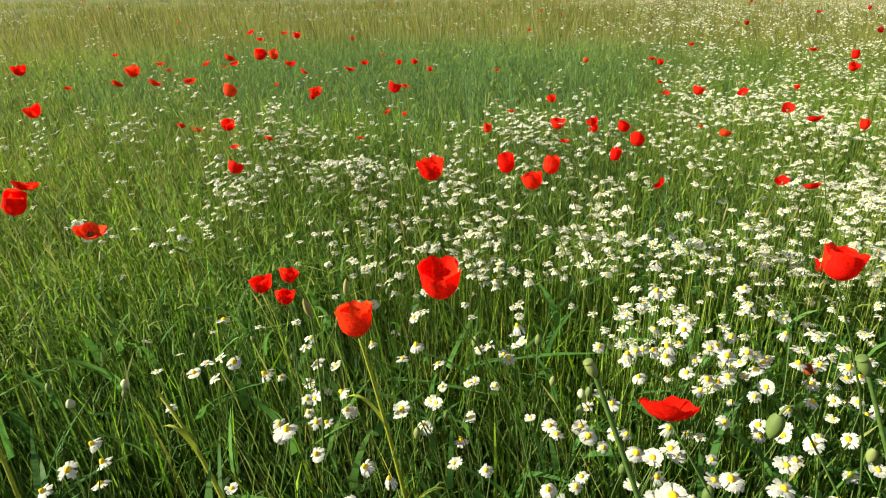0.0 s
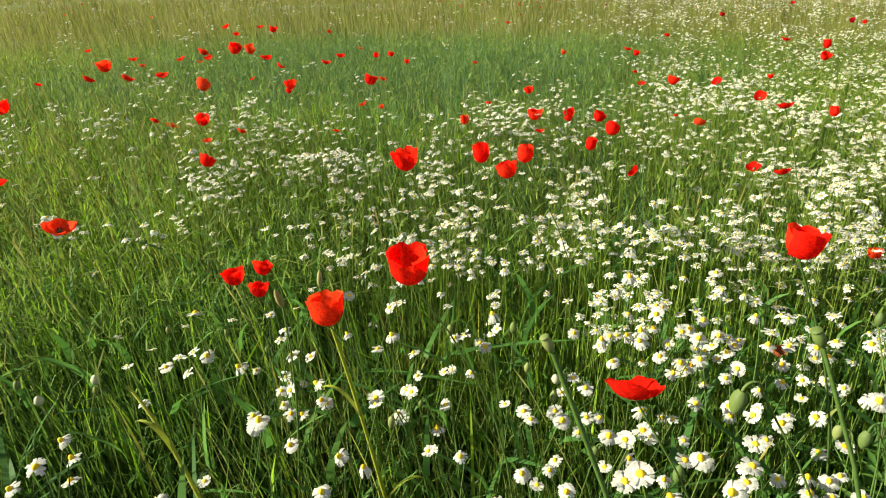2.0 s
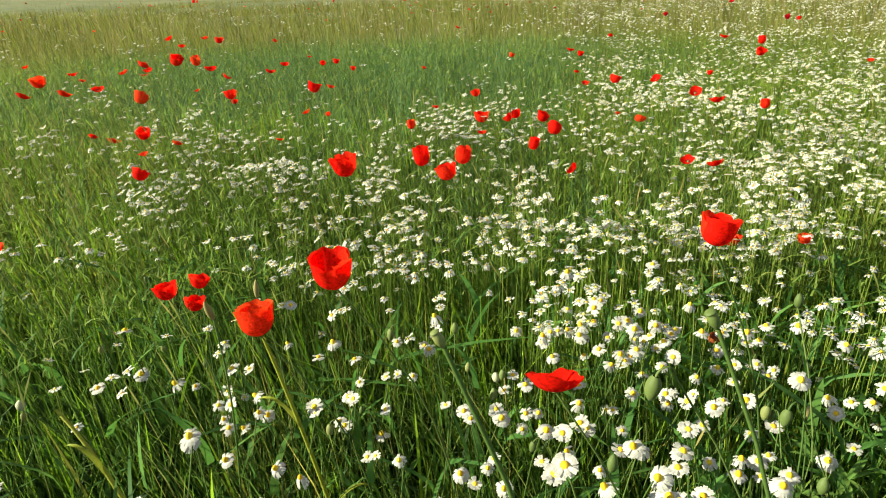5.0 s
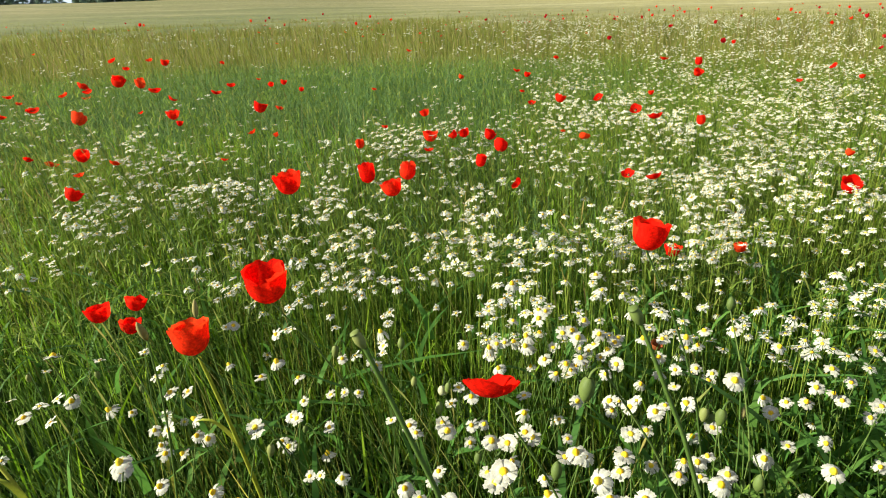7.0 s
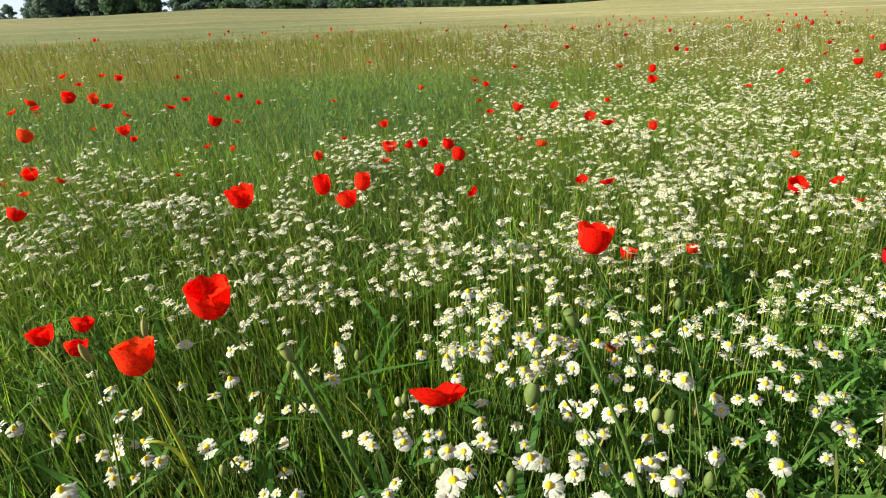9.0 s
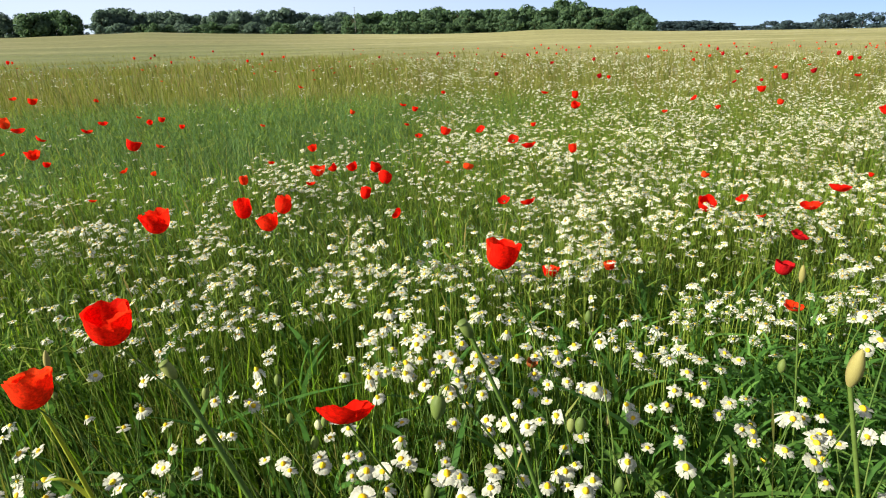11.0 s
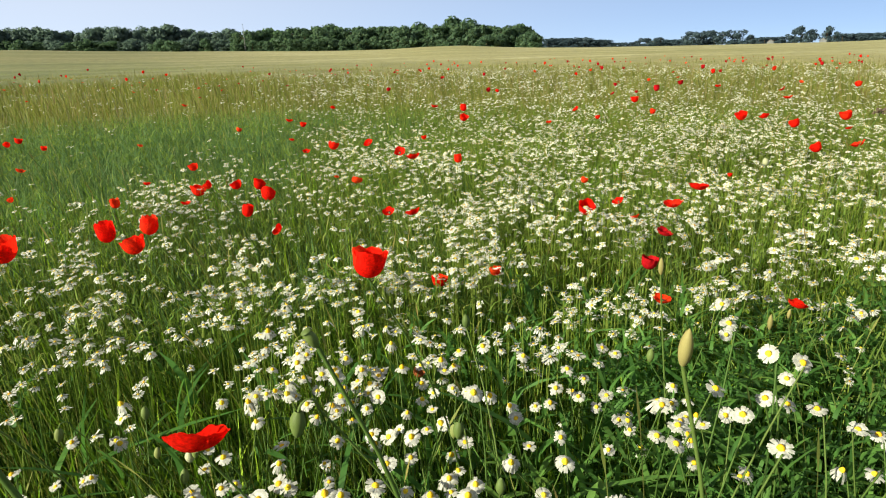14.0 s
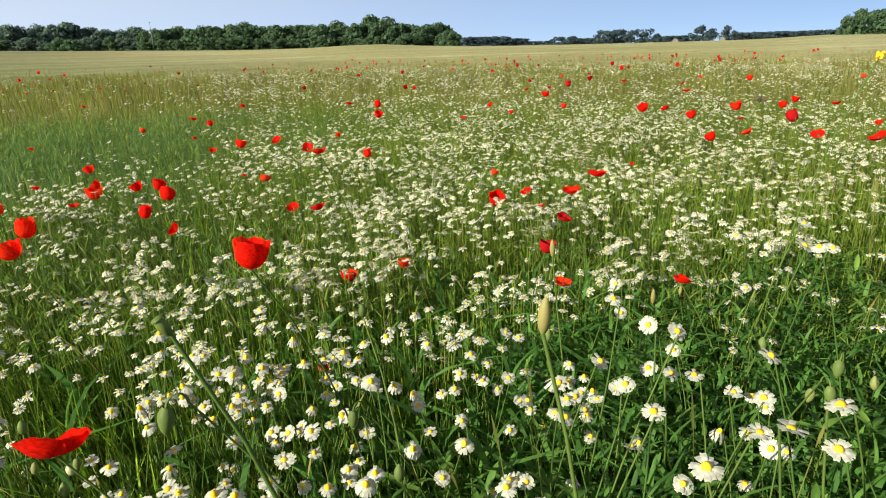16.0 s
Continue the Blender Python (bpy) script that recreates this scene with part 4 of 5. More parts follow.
def stamens_mesh():
    gg = np.random.default_rng(5)
    n = 36
    a, rad = gg.uniform(0, 6.283, n), gg.uniform(0.12, 0.2, n)
    sets = []
    for q, w in zip(a, rad):
        c, s = math.cos(q), math.sin(q)
        v = np.array([(0.07 * c, 0.07 * s, 0.0), (w * c - 0.012 * s, w * s + 0.012 * c, 0.13), (w * c + 0.012 * s, w * s - 0.012 * c, 0.13),
                      (w * 1.15 * c, w * 1.15 * s, 0.17)])
        sets.append((v, np.array([(0, 1, 2), (1, 3, 2)])))
    return mesh_np("stamens", *joined(sets), [M_HEART])


POPPY_STAMENS = stamens_mesh()
STALK_LEAN = 0.27


def stalk_mesh(name, lean, foot, tip, sides):
    """A stalk one high, bent over along +x."""
    line = [(lean * s * s + 0.02 * math.sin(6 * s), 0.03 * math.sin(4 * s), s) for s in np.linspace(0, 1, 10)]
    return mesh_np(name, *tube_np(line, np.linspace(foot, tip, 10), sides), [M_STEM])


POPPY_STEM = stalk_mesh("poppy_stem", STALK_LEAN, 0.0025, 0.0017, 6)


def poppy(hx, hy, hz, size, g, form, tone, tilt=None):
    gz = float(ground_z(hx, hy))
    tall = hz - gz - size * {"open": 0.18, "cup": 0.36, "deep": 0.42, "shut": 0.58}[form]
    a = g.normal(3.3, 0.55)                # blown over to one side
    ex, ey = (STALK_LEAN + 0.02 * math.sin(6)) * tall, 0.03 * math.sin(4) * tall
    ox, oy = math.cos(a) * ex - math.sin(a) * ey, math.sin(a) * ex + math.cos(a) * ey
    look_of = {"red": "scarlet", "orange": "orange-red", "crimson": "dark crimson", "wilted": "brownish wilted"}[tone]
    how = {"open": "wide open", "cup": "cup-shaped", "deep": "deep bowl-shaped", "shut": "half-closed"}[form]
    ob = thing("poppy", Matrix.Translation((hx - ox, hy - oy, gz)), f"{look_of} {how} poppy on a thin hairy stalk", "poppy", "poppies of the meadow")
    part("stem", POPPY_STEM, ob, Matrix.Rotation(a, 4, "Z") @ Matrix.Scale(tall, 4))
    rx, ry = tilt if tilt else (g.normal(-4, 16), g.normal(-6, 16))
    head = Matrix.Translation((ox, oy, tall)) @ Euler((radians(rx), radians(ry), 0)).to_matrix().to_4x4() @ Matrix.Rotation(g.uniform(0, 6.283), 4, "Z") @ Matrix.Scale(size, 4)
    for i in range(4):
        part("petal", POPPY_PETALS[tone, form, tilt is not None][(i + int(g.integers(0, 2)) * 2) % 4], ob,
             head @ Matrix.Rotation(1.5708 * i + g.normal(0, 0.12), 4, "Z") @ Matrix.Scale(0.96 if i % 2 else 1.04, 4))
    if math.hypot(hx - HERE[0], hy - HERE[1]) < 7.5:     # further off the heart is hidden in the bowl
        capsule = part("seed_capsule", POPPY_HEART, ob, head, "green seed capsule")
        part("stamens", POPPY_STAMENS, capsule, None, "ring of black stamens")
    return ob


# the large ones near the walk: place, width in cm, form, tone, tilt
POPPIES_NEAR = [
    (0.442, 0.676, 0.797, 5.9, "open", "red", (-30, 0)), (0.188, 0.835, 0.858, 5.1, "deep", "red", (2, -6)), (0.049, 0.926, 0.737, 5.3, "deep", "orange", (-12, -8)),
    (-0.178, 1.228, 0.607, 3.6, "cup", "red", (-8, 0)), (-0.190, 1.158, 0.672, 3.9, "cup", "red", (-4, -12)), (-0.199, 1.308, 0.618, 3.8, "cup", "red", (-8, 10)),
    (0.672, 0.862, 0.887, 4.3, "deep", "red", (-4, 8)), (0.085, 1.615, 0.774, 6.0, "deep", "red", (4, -6)), (0.338, 1.602, 0.753, 4.9, "cup", "red", (-8, -14)),
    (0.370, 1.571, 0.802, 3.1, "shut", "red", (-3, 8)), (0.271, 1.720, 0.761, 3.7, "shut", "red", (-3, -8)), (1.119, 1.727, 0.497, 4.7, "cup", "red", (-6, 10)),
    (1.235, 1.582, 0.557, 3.2, "cup", "orange", (-2, 0)), (1.79, 1.415, 0.777, 5.2, "open", "red", (0, 12)), (1.60, 1.30, 0.772, 4.4, "open", "red", (-6, -8)),
    (1.535, 1.257, 0.717, 4.2, "open", "crimson", (12, 14)), (1.343, 1.087, 0.717, 3.4, "cup", "crimson", (6, 10)), (1.443, 1.14, 0.597, 4.0, "open", "orange", (4, -4)),
    (1.47, 0.83, 0.697, 3.6, "open", "red", (4, 16)), (0.854, 1.199, 0.517, 2.4, "cup", "wilted", (24, 14)),
]
POPPIES_LEFT_A = [
    (-0.75, 1.46, 0.64, 7.8, "orange"), (-0.41, 1.57, 0.78, 4.3, "red"), (-1.08, 1.68, 0.68, 7.8, "red"), (-1.20, 1.75, 0.60, 6.3, "red"),
    (-0.40, 1.80, 0.80, 3.1, "orange"), (-0.56, 1.93, 0.74, 3.1, "orange"), (-0.26, 2.32, 0.68, 2.8, "red"), (-0.45, 2.45, 0.82, 5.0, "red"),
    (-0.19, 2.50, 0.74, 3.6, "orange"), (-0.85, 2.57, 0.80, 6.1, "orange"), (-1.76, 2.64, 0.69, 7.8, "red"), (-1.06, 2.68, 0.82, 5.4, "red"),
    (-0.20, 2.69, 0.80, 5.9, "red"), (0.19, 2.77, 0.62, 3.5, "orange"), (-1.21, 2.82, 0.60, 4.1, "red"), (-0.99, 2.84, 0.60, 7.3, "red"),
    (-0.21, 3.06, 0.62, 2.8, "orange"), (0.29, 3.15, 0.62, 3.4, "red"), (-1.63, 3.23, 0.78, 7.9, "orange"), (-2.26, 3.23, 0.78, 7.9, "red"),
    (-1.10, 3.25, 0.82, 5.1, "red"), (-0.45, 3.32, 0.82, 4.9, "red"), (-1.40, 3.33, 0.46, 7.9, "red"), (-1.81, 3.34, 0.70, 7.8, "red"),
]
POPPIES_LEFT_B = [
    (-0.21, 3.38, 0.82, 3.7, "red"), (-0.55, 3.39, 0.78, 5.6, "red"), (-1.66, 3.44, 0.69, 7.8, "red"), (-1.24, 3.49, 0.82, 6.2, "red"),
    (-0.15, 3.56, 0.76, 3.2, "red"), (-0.82, 3.58, 0.60, 4.1, "red"), (-1.13, 3.64, 0.82, 7.9, "red"), (-2.42, 3.78, 0.60, 5.0, "red"),
    (-0.36, 4.01, 0.60, 5.1, "orange"), (-0.39, 4.02, 0.74, 3.7, "red"), (-1.18, 4.02, 0.60, 3.9, "red"), (-1.10, 4.07, 0.72, 7.8, "red"),
    (-1.19, 4.60, 0.60, 7.0, "red"), (-2.21, 4.61, 0.60, 4.7, "orange"), (-0.84, 4.70, 0.82, 3.5, "red"), (-2.33, 4.73, 0.63, 7.8, "red"),
    (0.19, 4.76, 0.60, 4.3, "orange"), (-2.10, 5.01, 0.60, 7.9, "orange"), (-1.48, 5.12, 0.82, 5.9, "red"), (-1.79, 5.23, 0.82, 7.1, "red"),
    (-3.18, 5.54, 0.60, 5.9, "red"), (-1.76, 5.63, 0.60, 7.6, "orange"), (-0.82, 5.69, 0.60, 4.2, "red"), (-1.64, 5.88, 0.74, 7.8, "red"),
]
POPPIES_LEFT_C = [
    (-2.37, 5.91, 0.46, 7.9, "orange"), (-2.30, 6.71, 0.63, 7.8, "red"), (0.30, 17.51, 0.77, 7.9, "red"),
]
POPPIES_RIGHT_A = [
    (3.24, 1.37, 0.76, 7.8, "red"), (0.67, 1.72, 0.72, 4.0, "red"), (1.05, 1.73, 0.72, 4.6, "red"), (1.87, 1.76, 0.60, 3.3, "orange"),
    (0.99, 1.77, 0.72, 4.0, "red"), (3.58, 1.80, 0.70, 7.8, "red"), (0.52, 1.91, 0.82, 2.8, "red"), (1.97, 1.98, 0.60, 4.6, "red"),
    (3.39, 2.05, 0.70, 7.8, "red"), (1.18, 2.08, 0.82, 5.1, "red"), (1.89, 2.08, 0.56, 7.5, "red"), (0.45, 2.08, 0.74, 3.3, "red"),
    (2.71, 2.15, 0.60, 2.8, "red"), (0.63, 2.22, 0.66, 3.6, "red"), (5.07, 2.26, 0.60, 5.6, "red"), (0.71, 2.27, 0.70, 5.7, "red"),
    (1.44, 2.29, 0.76, 3.1, "red"), (2.02, 2.29, 0.62, 3.6, "orange"), (3.56, 2.37, 0.63, 7.8, "red"), (1.26, 2.46, 0.78, 5.1, "red"),
    (3.87, 2.46, 0.77, 7.9, "red"), (4.54, 2.51, 0.66, 7.8, "crimson"), (0.71, 2.57, 0.68, 5.5, "red"), (5.17, 2.61, 0.70, 7.8, "red"),
]
POPPIES_RIGHT_B = [
    (1.13, 2.66, 0.64, 5.4, "orange"), (3.80, 2.71, 0.71, 7.8, "red"), (3.44, 2.78, 0.77, 7.9, "red"), (1.07, 2.79, 0.64, 2.8, "orange"),
    (5.00, 2.89, 0.68, 7.8, "red"), (0.91, 2.91, 0.80, 2.8, "red"), (1.26, 2.91, 0.76, 5.4, "red"), (0.50, 2.97, 0.60, 7.0, "red"),
    (4.66, 2.98, 0.60, 5.6, "red"), (0.67, 3.03, 0.60, 6.0, "red"), (4.05, 3.15, 0.70, 7.8, "red"), (1.15, 3.19, 0.72, 5.9, "red"),
    (5.68, 3.23, 0.66, 7.8, "red"), (1.05, 3.35, 0.68, 4.3, "red"), (0.50, 3.39, 0.64, 5.5, "red"), (4.75, 3.56, 0.77, 7.9, "red"),
    (1.01, 3.58, 0.82, 4.5, "red"), (1.17, 4.09, 0.74, 4.5, "red"), (1.99, 4.10, 0.60, 4.0, "red"), (3.83, 4.19, 0.76, 7.8, "red"),
    (6.54, 4.26, 0.77, 7.9, "red"), (2.36, 4.28, 0.70, 7.7, "red"), (3.10, 4.29, 0.62, 5.5, "red"), (2.40, 4.34, 0.76, 5.2, "red"),
]
POPPIES_RIGHT_C = [
    (3.72, 4.52, 0.60, 5.1, "red"), (5.94, 4.59, 0.74, 7.8, "red"), (4.40, 4.64, 0.60, 6.6, "red"), (1.52, 4.75, 0.78, 4.4, "red"),
    (3.77, 4.91, 0.64, 7.9, "red"), (5.48, 4.96, 0.77, 7.9, "red"), (2.42, 4.97, 0.73, 7.8, "red"), (0.88, 5.36, 0.60, 4.9, "orange"),
    (5.69, 5.70, 0.77, 7.9, "crimson"), (6.05, 6.49, 0.66, 7.8, "crimson"), (5.45, 6.59, 0.62, 7.6, "crimson"), (4.18, 7.45, 0.68, 7.6, "crimson"),
    (6.68, 8.15, 0.62, 7.9, "crimson"), (3.88, 8.28, 0.82, 7.9, "crimson"), (0.53, 8.54, 0.60, 7.8, "red"),
]
g = np.random.default_rng(31)
for hx, hy, hz, cm, form, tone, tilt in POPPIES_NEAR:
    poppy(hx, hy, hz, cm / 100, g, form, tone, tilt)
for group_list in (POPPIES_LEFT_A, POPPIES_LEFT_B, POPPIES_LEFT_C, POPPIES_RIGHT_A, POPPIES_RIGHT_B, POPPIES_RIGHT_C):
    for hx, hy, hz, cm, tone in group_list:
        poppy(hx, hy, hz, (0.76 if hx > 2.3 else 0.86) * cm / 100, g, str(g.choice(["open", "cup", "shut"], p=[0.62, 0.34, 0.04])), tone)
x, y, r = scatter(250, 8.0, 30, -34, 66, g)     # far strewn poppies, fewer where the grass is green
for px, py in zip(x, y):
    if float(green_patch(np.array(px), np.array(py))) < 0.3 and g.uniform(0, 1) < 0.22 + 0.78 * float(step(0.0, 6.0, np.array(px - 0.1 * py))):
        poppy(float(px), float(py), float(ground_z(px, py)) + g.uniform(0.60, 0.78), g.uniform(0.042, 0.066), g, str(g.choice(["cup", "open", "shut"])), str(g.choice(["red", "crimson", "orange"], p=[0.35, 0.45, 0.20])))

x, y, r = scatter(48, 9.0, 22, -36, 20, g)      # dull ones half sunk in the flowering grass
for px, py in zip(x, y):
    poppy(float(px), float(py), float(ground_z(px, py)) + g.uniform(0.56, 0.70), g.uniform(0.036, 0.052), g, "open", str(g.choice(["crimson", "orange"])))


# ---- poppy buds ----
def bud_mesh(slim, mat, ribs=0.0):
    """A bud of length 1 with two sepals that meet in a seam; upright, its base at the origin."""
    v, t = [], []
    rings, seg = 9, 12
    for i in range(rings):
        s = i / (rings - 1)
        rad = 0.30 * slim * math.sin(math.pi * min(1, 0.06 + 0.94 * s)) ** 0.6 * (1.06 - 0.25 * s)
        for j in range(seg):
            a = 6.283 * j / seg
            k = rad * (1 - 0.10 * abs(math.cos(a)) ** 8 - ribs * (j % 2) * (0.5 + s))
            v.append((k * math.cos(a), k * math.sin(a), s))
    for i in range(rings - 1):
        for j in range(seg):
            a, b = i * seg + j, i * seg + (j + 1) % seg
            t += [(a, b, a + seg), (b, b + seg, a + seg)]
    return mesh_np("poppy_bud", np.array(v), np.array(t), [mat])


BUD, BUD_PALE, BUD_ROUND = bud_mesh(1.0, M_BUD), bud_mesh(0.60, M_BUD_PALE, 0.10), bud_mesh(1.4, M_BUD_WHITE)
POD_CAP = mesh_np("pod_cap", *dome_np(3, 12, 0.29, 0.12), [M_BUD])


def pod_mesh():
    """A barrel-shaped seed pod of length 1 on a narrow foot."""
    line = ((0.0, 0.08), (0.10, 0.16), (0.30, 0.25), (0.55, 0.29), (0.80, 0.27), (0.94, 0.22), (1.0, 0.24))
    return mesh_np("seed_pod", *tube_np([(0, 0, z) for z, q in line], [q for z, q in line], 12), [M_BUD])


POD = pod_mesh()
POD_LEAN = 0.17
POD_STEM = stalk_mesh("pod_stem", POD_LEAN, 0.0034, 0.0021, 8)
SLIM_LEAN = 0.06
SLIM_STEM = stalk_mesh("upright_stem", SLIM_LEAN, 0.0028, 0.0022, 6)
HOOK = mesh_np("bud_hook", *tube_np([(0, 0, 0)] + [(0.35 - 0.35 * math.cos(a), 0, 0.45 * math.sin(a)) for a in np.linspace(0.01, 2.9, 9)],
                                   [0.055] * 10, 6), [M_STEM])


def bud(hx, hy, hz, long, g, form):
    """A bud whose middle is at the given place; it nods on a hooked stalk or stands upright."""
    nod = form == "nod"
    gz = float(ground_z(hx, hy))
    a = 3.0 if form == "pod" or hz > 0.9 else g.normal(3.3, 0.8)
    tall = hz - gz + (0.35 * long if nod else -0.5 * long)
    reach = 0.70 * long if nod else 0.0
    lean = {"slim": SLIM_LEAN, "pod": POD_LEAN}.get(form, STALK_LEAN) + 0.02 * math.sin(6)
    ex, ey = lean * tall + reach, 0.03 * math.sin(4) * tall
    ox, oy = math.cos(a) * ex - math.sin(a) * ey, math.sin(a) * ex + math.cos(a) * ey
    kind_of = {"nod": "nodding green", "up": "upright green", "slim": "slender pale straw-coloured", "round": "round whitish-green", "pod": "barrel-shaped green"}[form]
    ob = thing("poppy_bud", Matrix.Translation((hx - ox, hy - oy, gz)), f"{kind_of} poppy {'seed pod' if form == 'pod' else 'bud'} on a hairy stalk", "poppy bud", "poppy buds")
    turn = Matrix.Rotation(a, 4, "Z")
    part("stem", {"pod": POD_STEM, "slim": SLIM_STEM}.get(form, POPPY_STEM), ob, turn @ Matrix.Scale(tall, 4))
    top = turn @ Matrix.Translation((lean * tall, 0.03 * math.sin(4) * tall, tall))
    if nod:
        part("stalk_hook", HOOK, ob, top @ Matrix.Scale(long, 4))
        part("bud", BUD, ob, top @ Matrix.Translation((0.69 * long, 0, 0.12 * long)) @ Matrix.Rotation(math.pi - 0.15, 4, "Y") @ Matrix.Scale(long, 4))
    elif form == "pod":
        at = top @ Matrix.Rotation(0.5, 4, "Y") @ Matrix.Scale(long, 4)
        pod = part("pod", POD, ob, at)
        part("cap", POD_CAP, pod, Matrix.Translation((0, 0, 0.99)), "flat ribbed cap")
    else:
        part("bud", {"up": BUD, "slim": BUD_PALE, "round": BUD_ROUND}[form], ob, top @ Euler((g.normal(0, 0.12), g.normal(0, 0.12), 0)).to_matrix().to_4x4() @ Matrix.Scale(long, 4))
    return ob


# place, length in cm, form
BUDS_LEFT = [
    (-0.041, 1.198, 0.655, 3.6, "slim"), (-0.046, 0.998, 0.722, 3.6, "slim"), (0.22, 1.14, 0.58, 2.6, "nod"), (0.41, 1.04, 0.55, 2.0, "round"),
    (-0.39, 0.98, 0.56, 2.0, "round"), (-0.45, 0.92, 0.56, 1.9, "round"), (0.40, 0.99, 0.55, 2.5, "up"), (0.45, 0.86, 0.55, 2.1, "nod"),
    (0.36, 1.07, 0.55, 1.9, "up"), (0.42, 1.03, 0.56, 2.1, "nod"), (0.34, 1.19, 0.56, 2.5, "up"), (0.14, 0.91, 0.55, 2.3, "nod"),
    (0.537, 0.654, 0.805, 3.0, "nod"), (0.547, 0.565, 0.936, 1.7, "pod"), (0.327, 0.491, 0.971, 1.3, "pod"),
]
BUDS_RIGHT = [
    (0.82, 0.90, 0.56, 2.4, "nod"), (0.82, 0.76, 0.56, 2.6, "up"), (0.55, 0.80, 0.57, 2.7, "up"),
    (0.86, 0.96, 0.73, 2.4, "up"),
    (0.81, 0.90, 0.57, 2.6, "nod"), (1.58, 0.71, 0.57, 2.6, "nod"), (1.20, 0.90, 0.62, 2.6, "up"),
    (0.88, 0.91, 0.56, 2.4, "slim"), (1.64, 0.54, 0.56, 2.6, "up"), (1.42, 0.62, 0.66, 2.7, "up"), (0.77, 0.79, 0.65, 2.7, "nod"),
    (1.71, 1.02, 0.56, 2.6, "slim"), (0.82, 0.446, 0.925, 3.6, "slim"), (1.21, 0.40, 0.78, 2.2, "nod"), (1.20, 0.40, 0.75, 2.2, "nod"), (1.30, 0.47, 0.68, 2.2, "nod"), (1.28, 0.73, 0.74, 2.6, "slim"),
    (1.19, 0.88, 0.80, 3.1, "slim"), (1.98, 1.36, 0.84, 2.2, "round"), (1.02, 0.20, 0.84, 3.0, "up"),
]
g = np.random.default_rng(43)
for spots in (BUDS_LEFT, BUDS_RIGHT):
    for hx, hy, hz, cm, form in spots:
        bud(hx, hy, hz, cm / 100, g, form)


for k in range(12):                            # small nodding buds low in the grass
    bud(g.uniform(-0.75, 0.25), g.uniform(0.85, 1.5), g.uniform(0.44, 0.56), g.uniform(0.014, 0.021), g, "nod")


# ---- leafy weeds ----
def weed_leaf_mesh():
    v, t = [], []
    for i in range(7):
        s = i / 6
        w = 0.11 * math.sin(math.pi * min(1.0, 0.08 + 0.92 * s)) ** 0.8
        z = 0.22 * s - 0.42 * s * s
        v += [(s, -w, z + 0.03), (s, 0, z), (s, w, z + 0.03)]
        if i:
            b = 3 * i
            for q in (0, 1):
                t += [(b - 3 + q, b + q, b - 2 + q), (b - 2 + q, b + q, b + 1 + q)]
    return mesh_np("weed_leaf", np.array(v), np.array(t), [M_WEED])


M_WEED = leafy("weed_leaf_green", [(0.0, (0.061, 0.149, 0.030)), (0.6, (0.121, 0.243, 0.046)), (1.0, (0.216, 0.351, 0.068))], per="object",
               grain=90, through_tint=(0.216, 0.378, 0.041))
WEED_LEAF = weed_leaf_mesh()


def weed_plant(px, py, tall, g):
    """A weed with whorls of lance-shaped leaves up an upright stem."""
    ob = thing("weed_plant", Matrix.Translation((px, py, float(ground_z(px, py)))), "leafy green weed with whorls of narrow leaves", "weed", "weeds at the meadow's edge")
    a = g.uniform(0, 6.283)
    turn = Matrix.Rotation(a, 4, "Z")
    part("stem", DAISY_STEM, ob, turn @ Matrix.Scale(tall, 4))
    whorls = 6
    for k in range(whorls):
        s = 0.40 + 0.60 * k / (whorls - 1)
        at = turn @ Matrix.Translation((STEM_LEAN * s * s * tall, 0.015 * math.sin(5 * s) * tall, s * tall))
        count = 5 if k < whorls - 1 else 6
        for i in range(count):
            long = g.uniform(0.045, 0.085) * (1.05 - 0.35 * s)
            part("leaf", WEED_LEAF, ob, at @ Matrix.Rotation(6.283 * i / count + k + g.normal(0, 0.2), 4, "Z")
                 @ Matrix.Rotation(g.normal(-0.35, 0.3), 4, "Y") @ Matrix.Scale(long, 4))


g = np.random.default_rng(71)
for k in range(30):
    weed_plant(g.uniform(1.45, 2.5), g.uniform(0.45, 1.12), g.uniform(0.40, 0.54), g)
for k in range(14):
    weed_plant(g.uniform(0.78, 1.25), g.uniform(0.48, 0.88), g.uniform(0.38, 0.50), g)
for k in range(14):
    weed_plant(g.uniform(0.95, 1.5), g.uniform(0.32, 0.85), g.uniform(0.34, 0.48), g)


# ---- coarse yellowed stalks ----
def stalk(points, thick, label):
    """A coarse grass stalk through the given points, from the ground up, with two leaves wrapped round it."""
    p = [Vector(q) for q in points]
    line = []
    for k in range(11):
        s = k / 10
        line.append(tuple(p[0] * (1 - s) ** 2 + p[1] * 2 * s * (1 - s) + p[2] * s * s - p[0]))
    ob = thing("grass_stalk", Matrix.Translation(p[0]), label, "grass stalk", "coarse stalks")
    part("stem", mesh_np("stalk", *tube_np(line, np.linspace(thick, thick * 0.55, 11), 7), [M_STALK]), ob)
    for k, side in ((4, 1), (7, -1)):
        a = Vector(line[k])
        v, t = [], []
        for i in range(7):
            s = i / 6
            c = a + Vector((side * 0.07 * s, 0.02 * s, 0.13 * s - 0.09 * s * s))
            w = 0.006 * (1 - s) ** 0.6 + 0.0004
            v += [tuple(c + Vector((0, w, 0.002))), tuple(c + Vector((0, 0, 0))), tuple(c + Vector((0, -w, 0.002)))]
            if i:
                b = 3 * i
                for q in (0, 1):
                    t += [(b - 3 + q, b + q, b - 2 + q), (b - 2 + q, b + q, b + 1 + q)]
        part("leaf", mesh_np("stalk_leaf", np.array(v), np.array(t), [M_STALK]), ob)


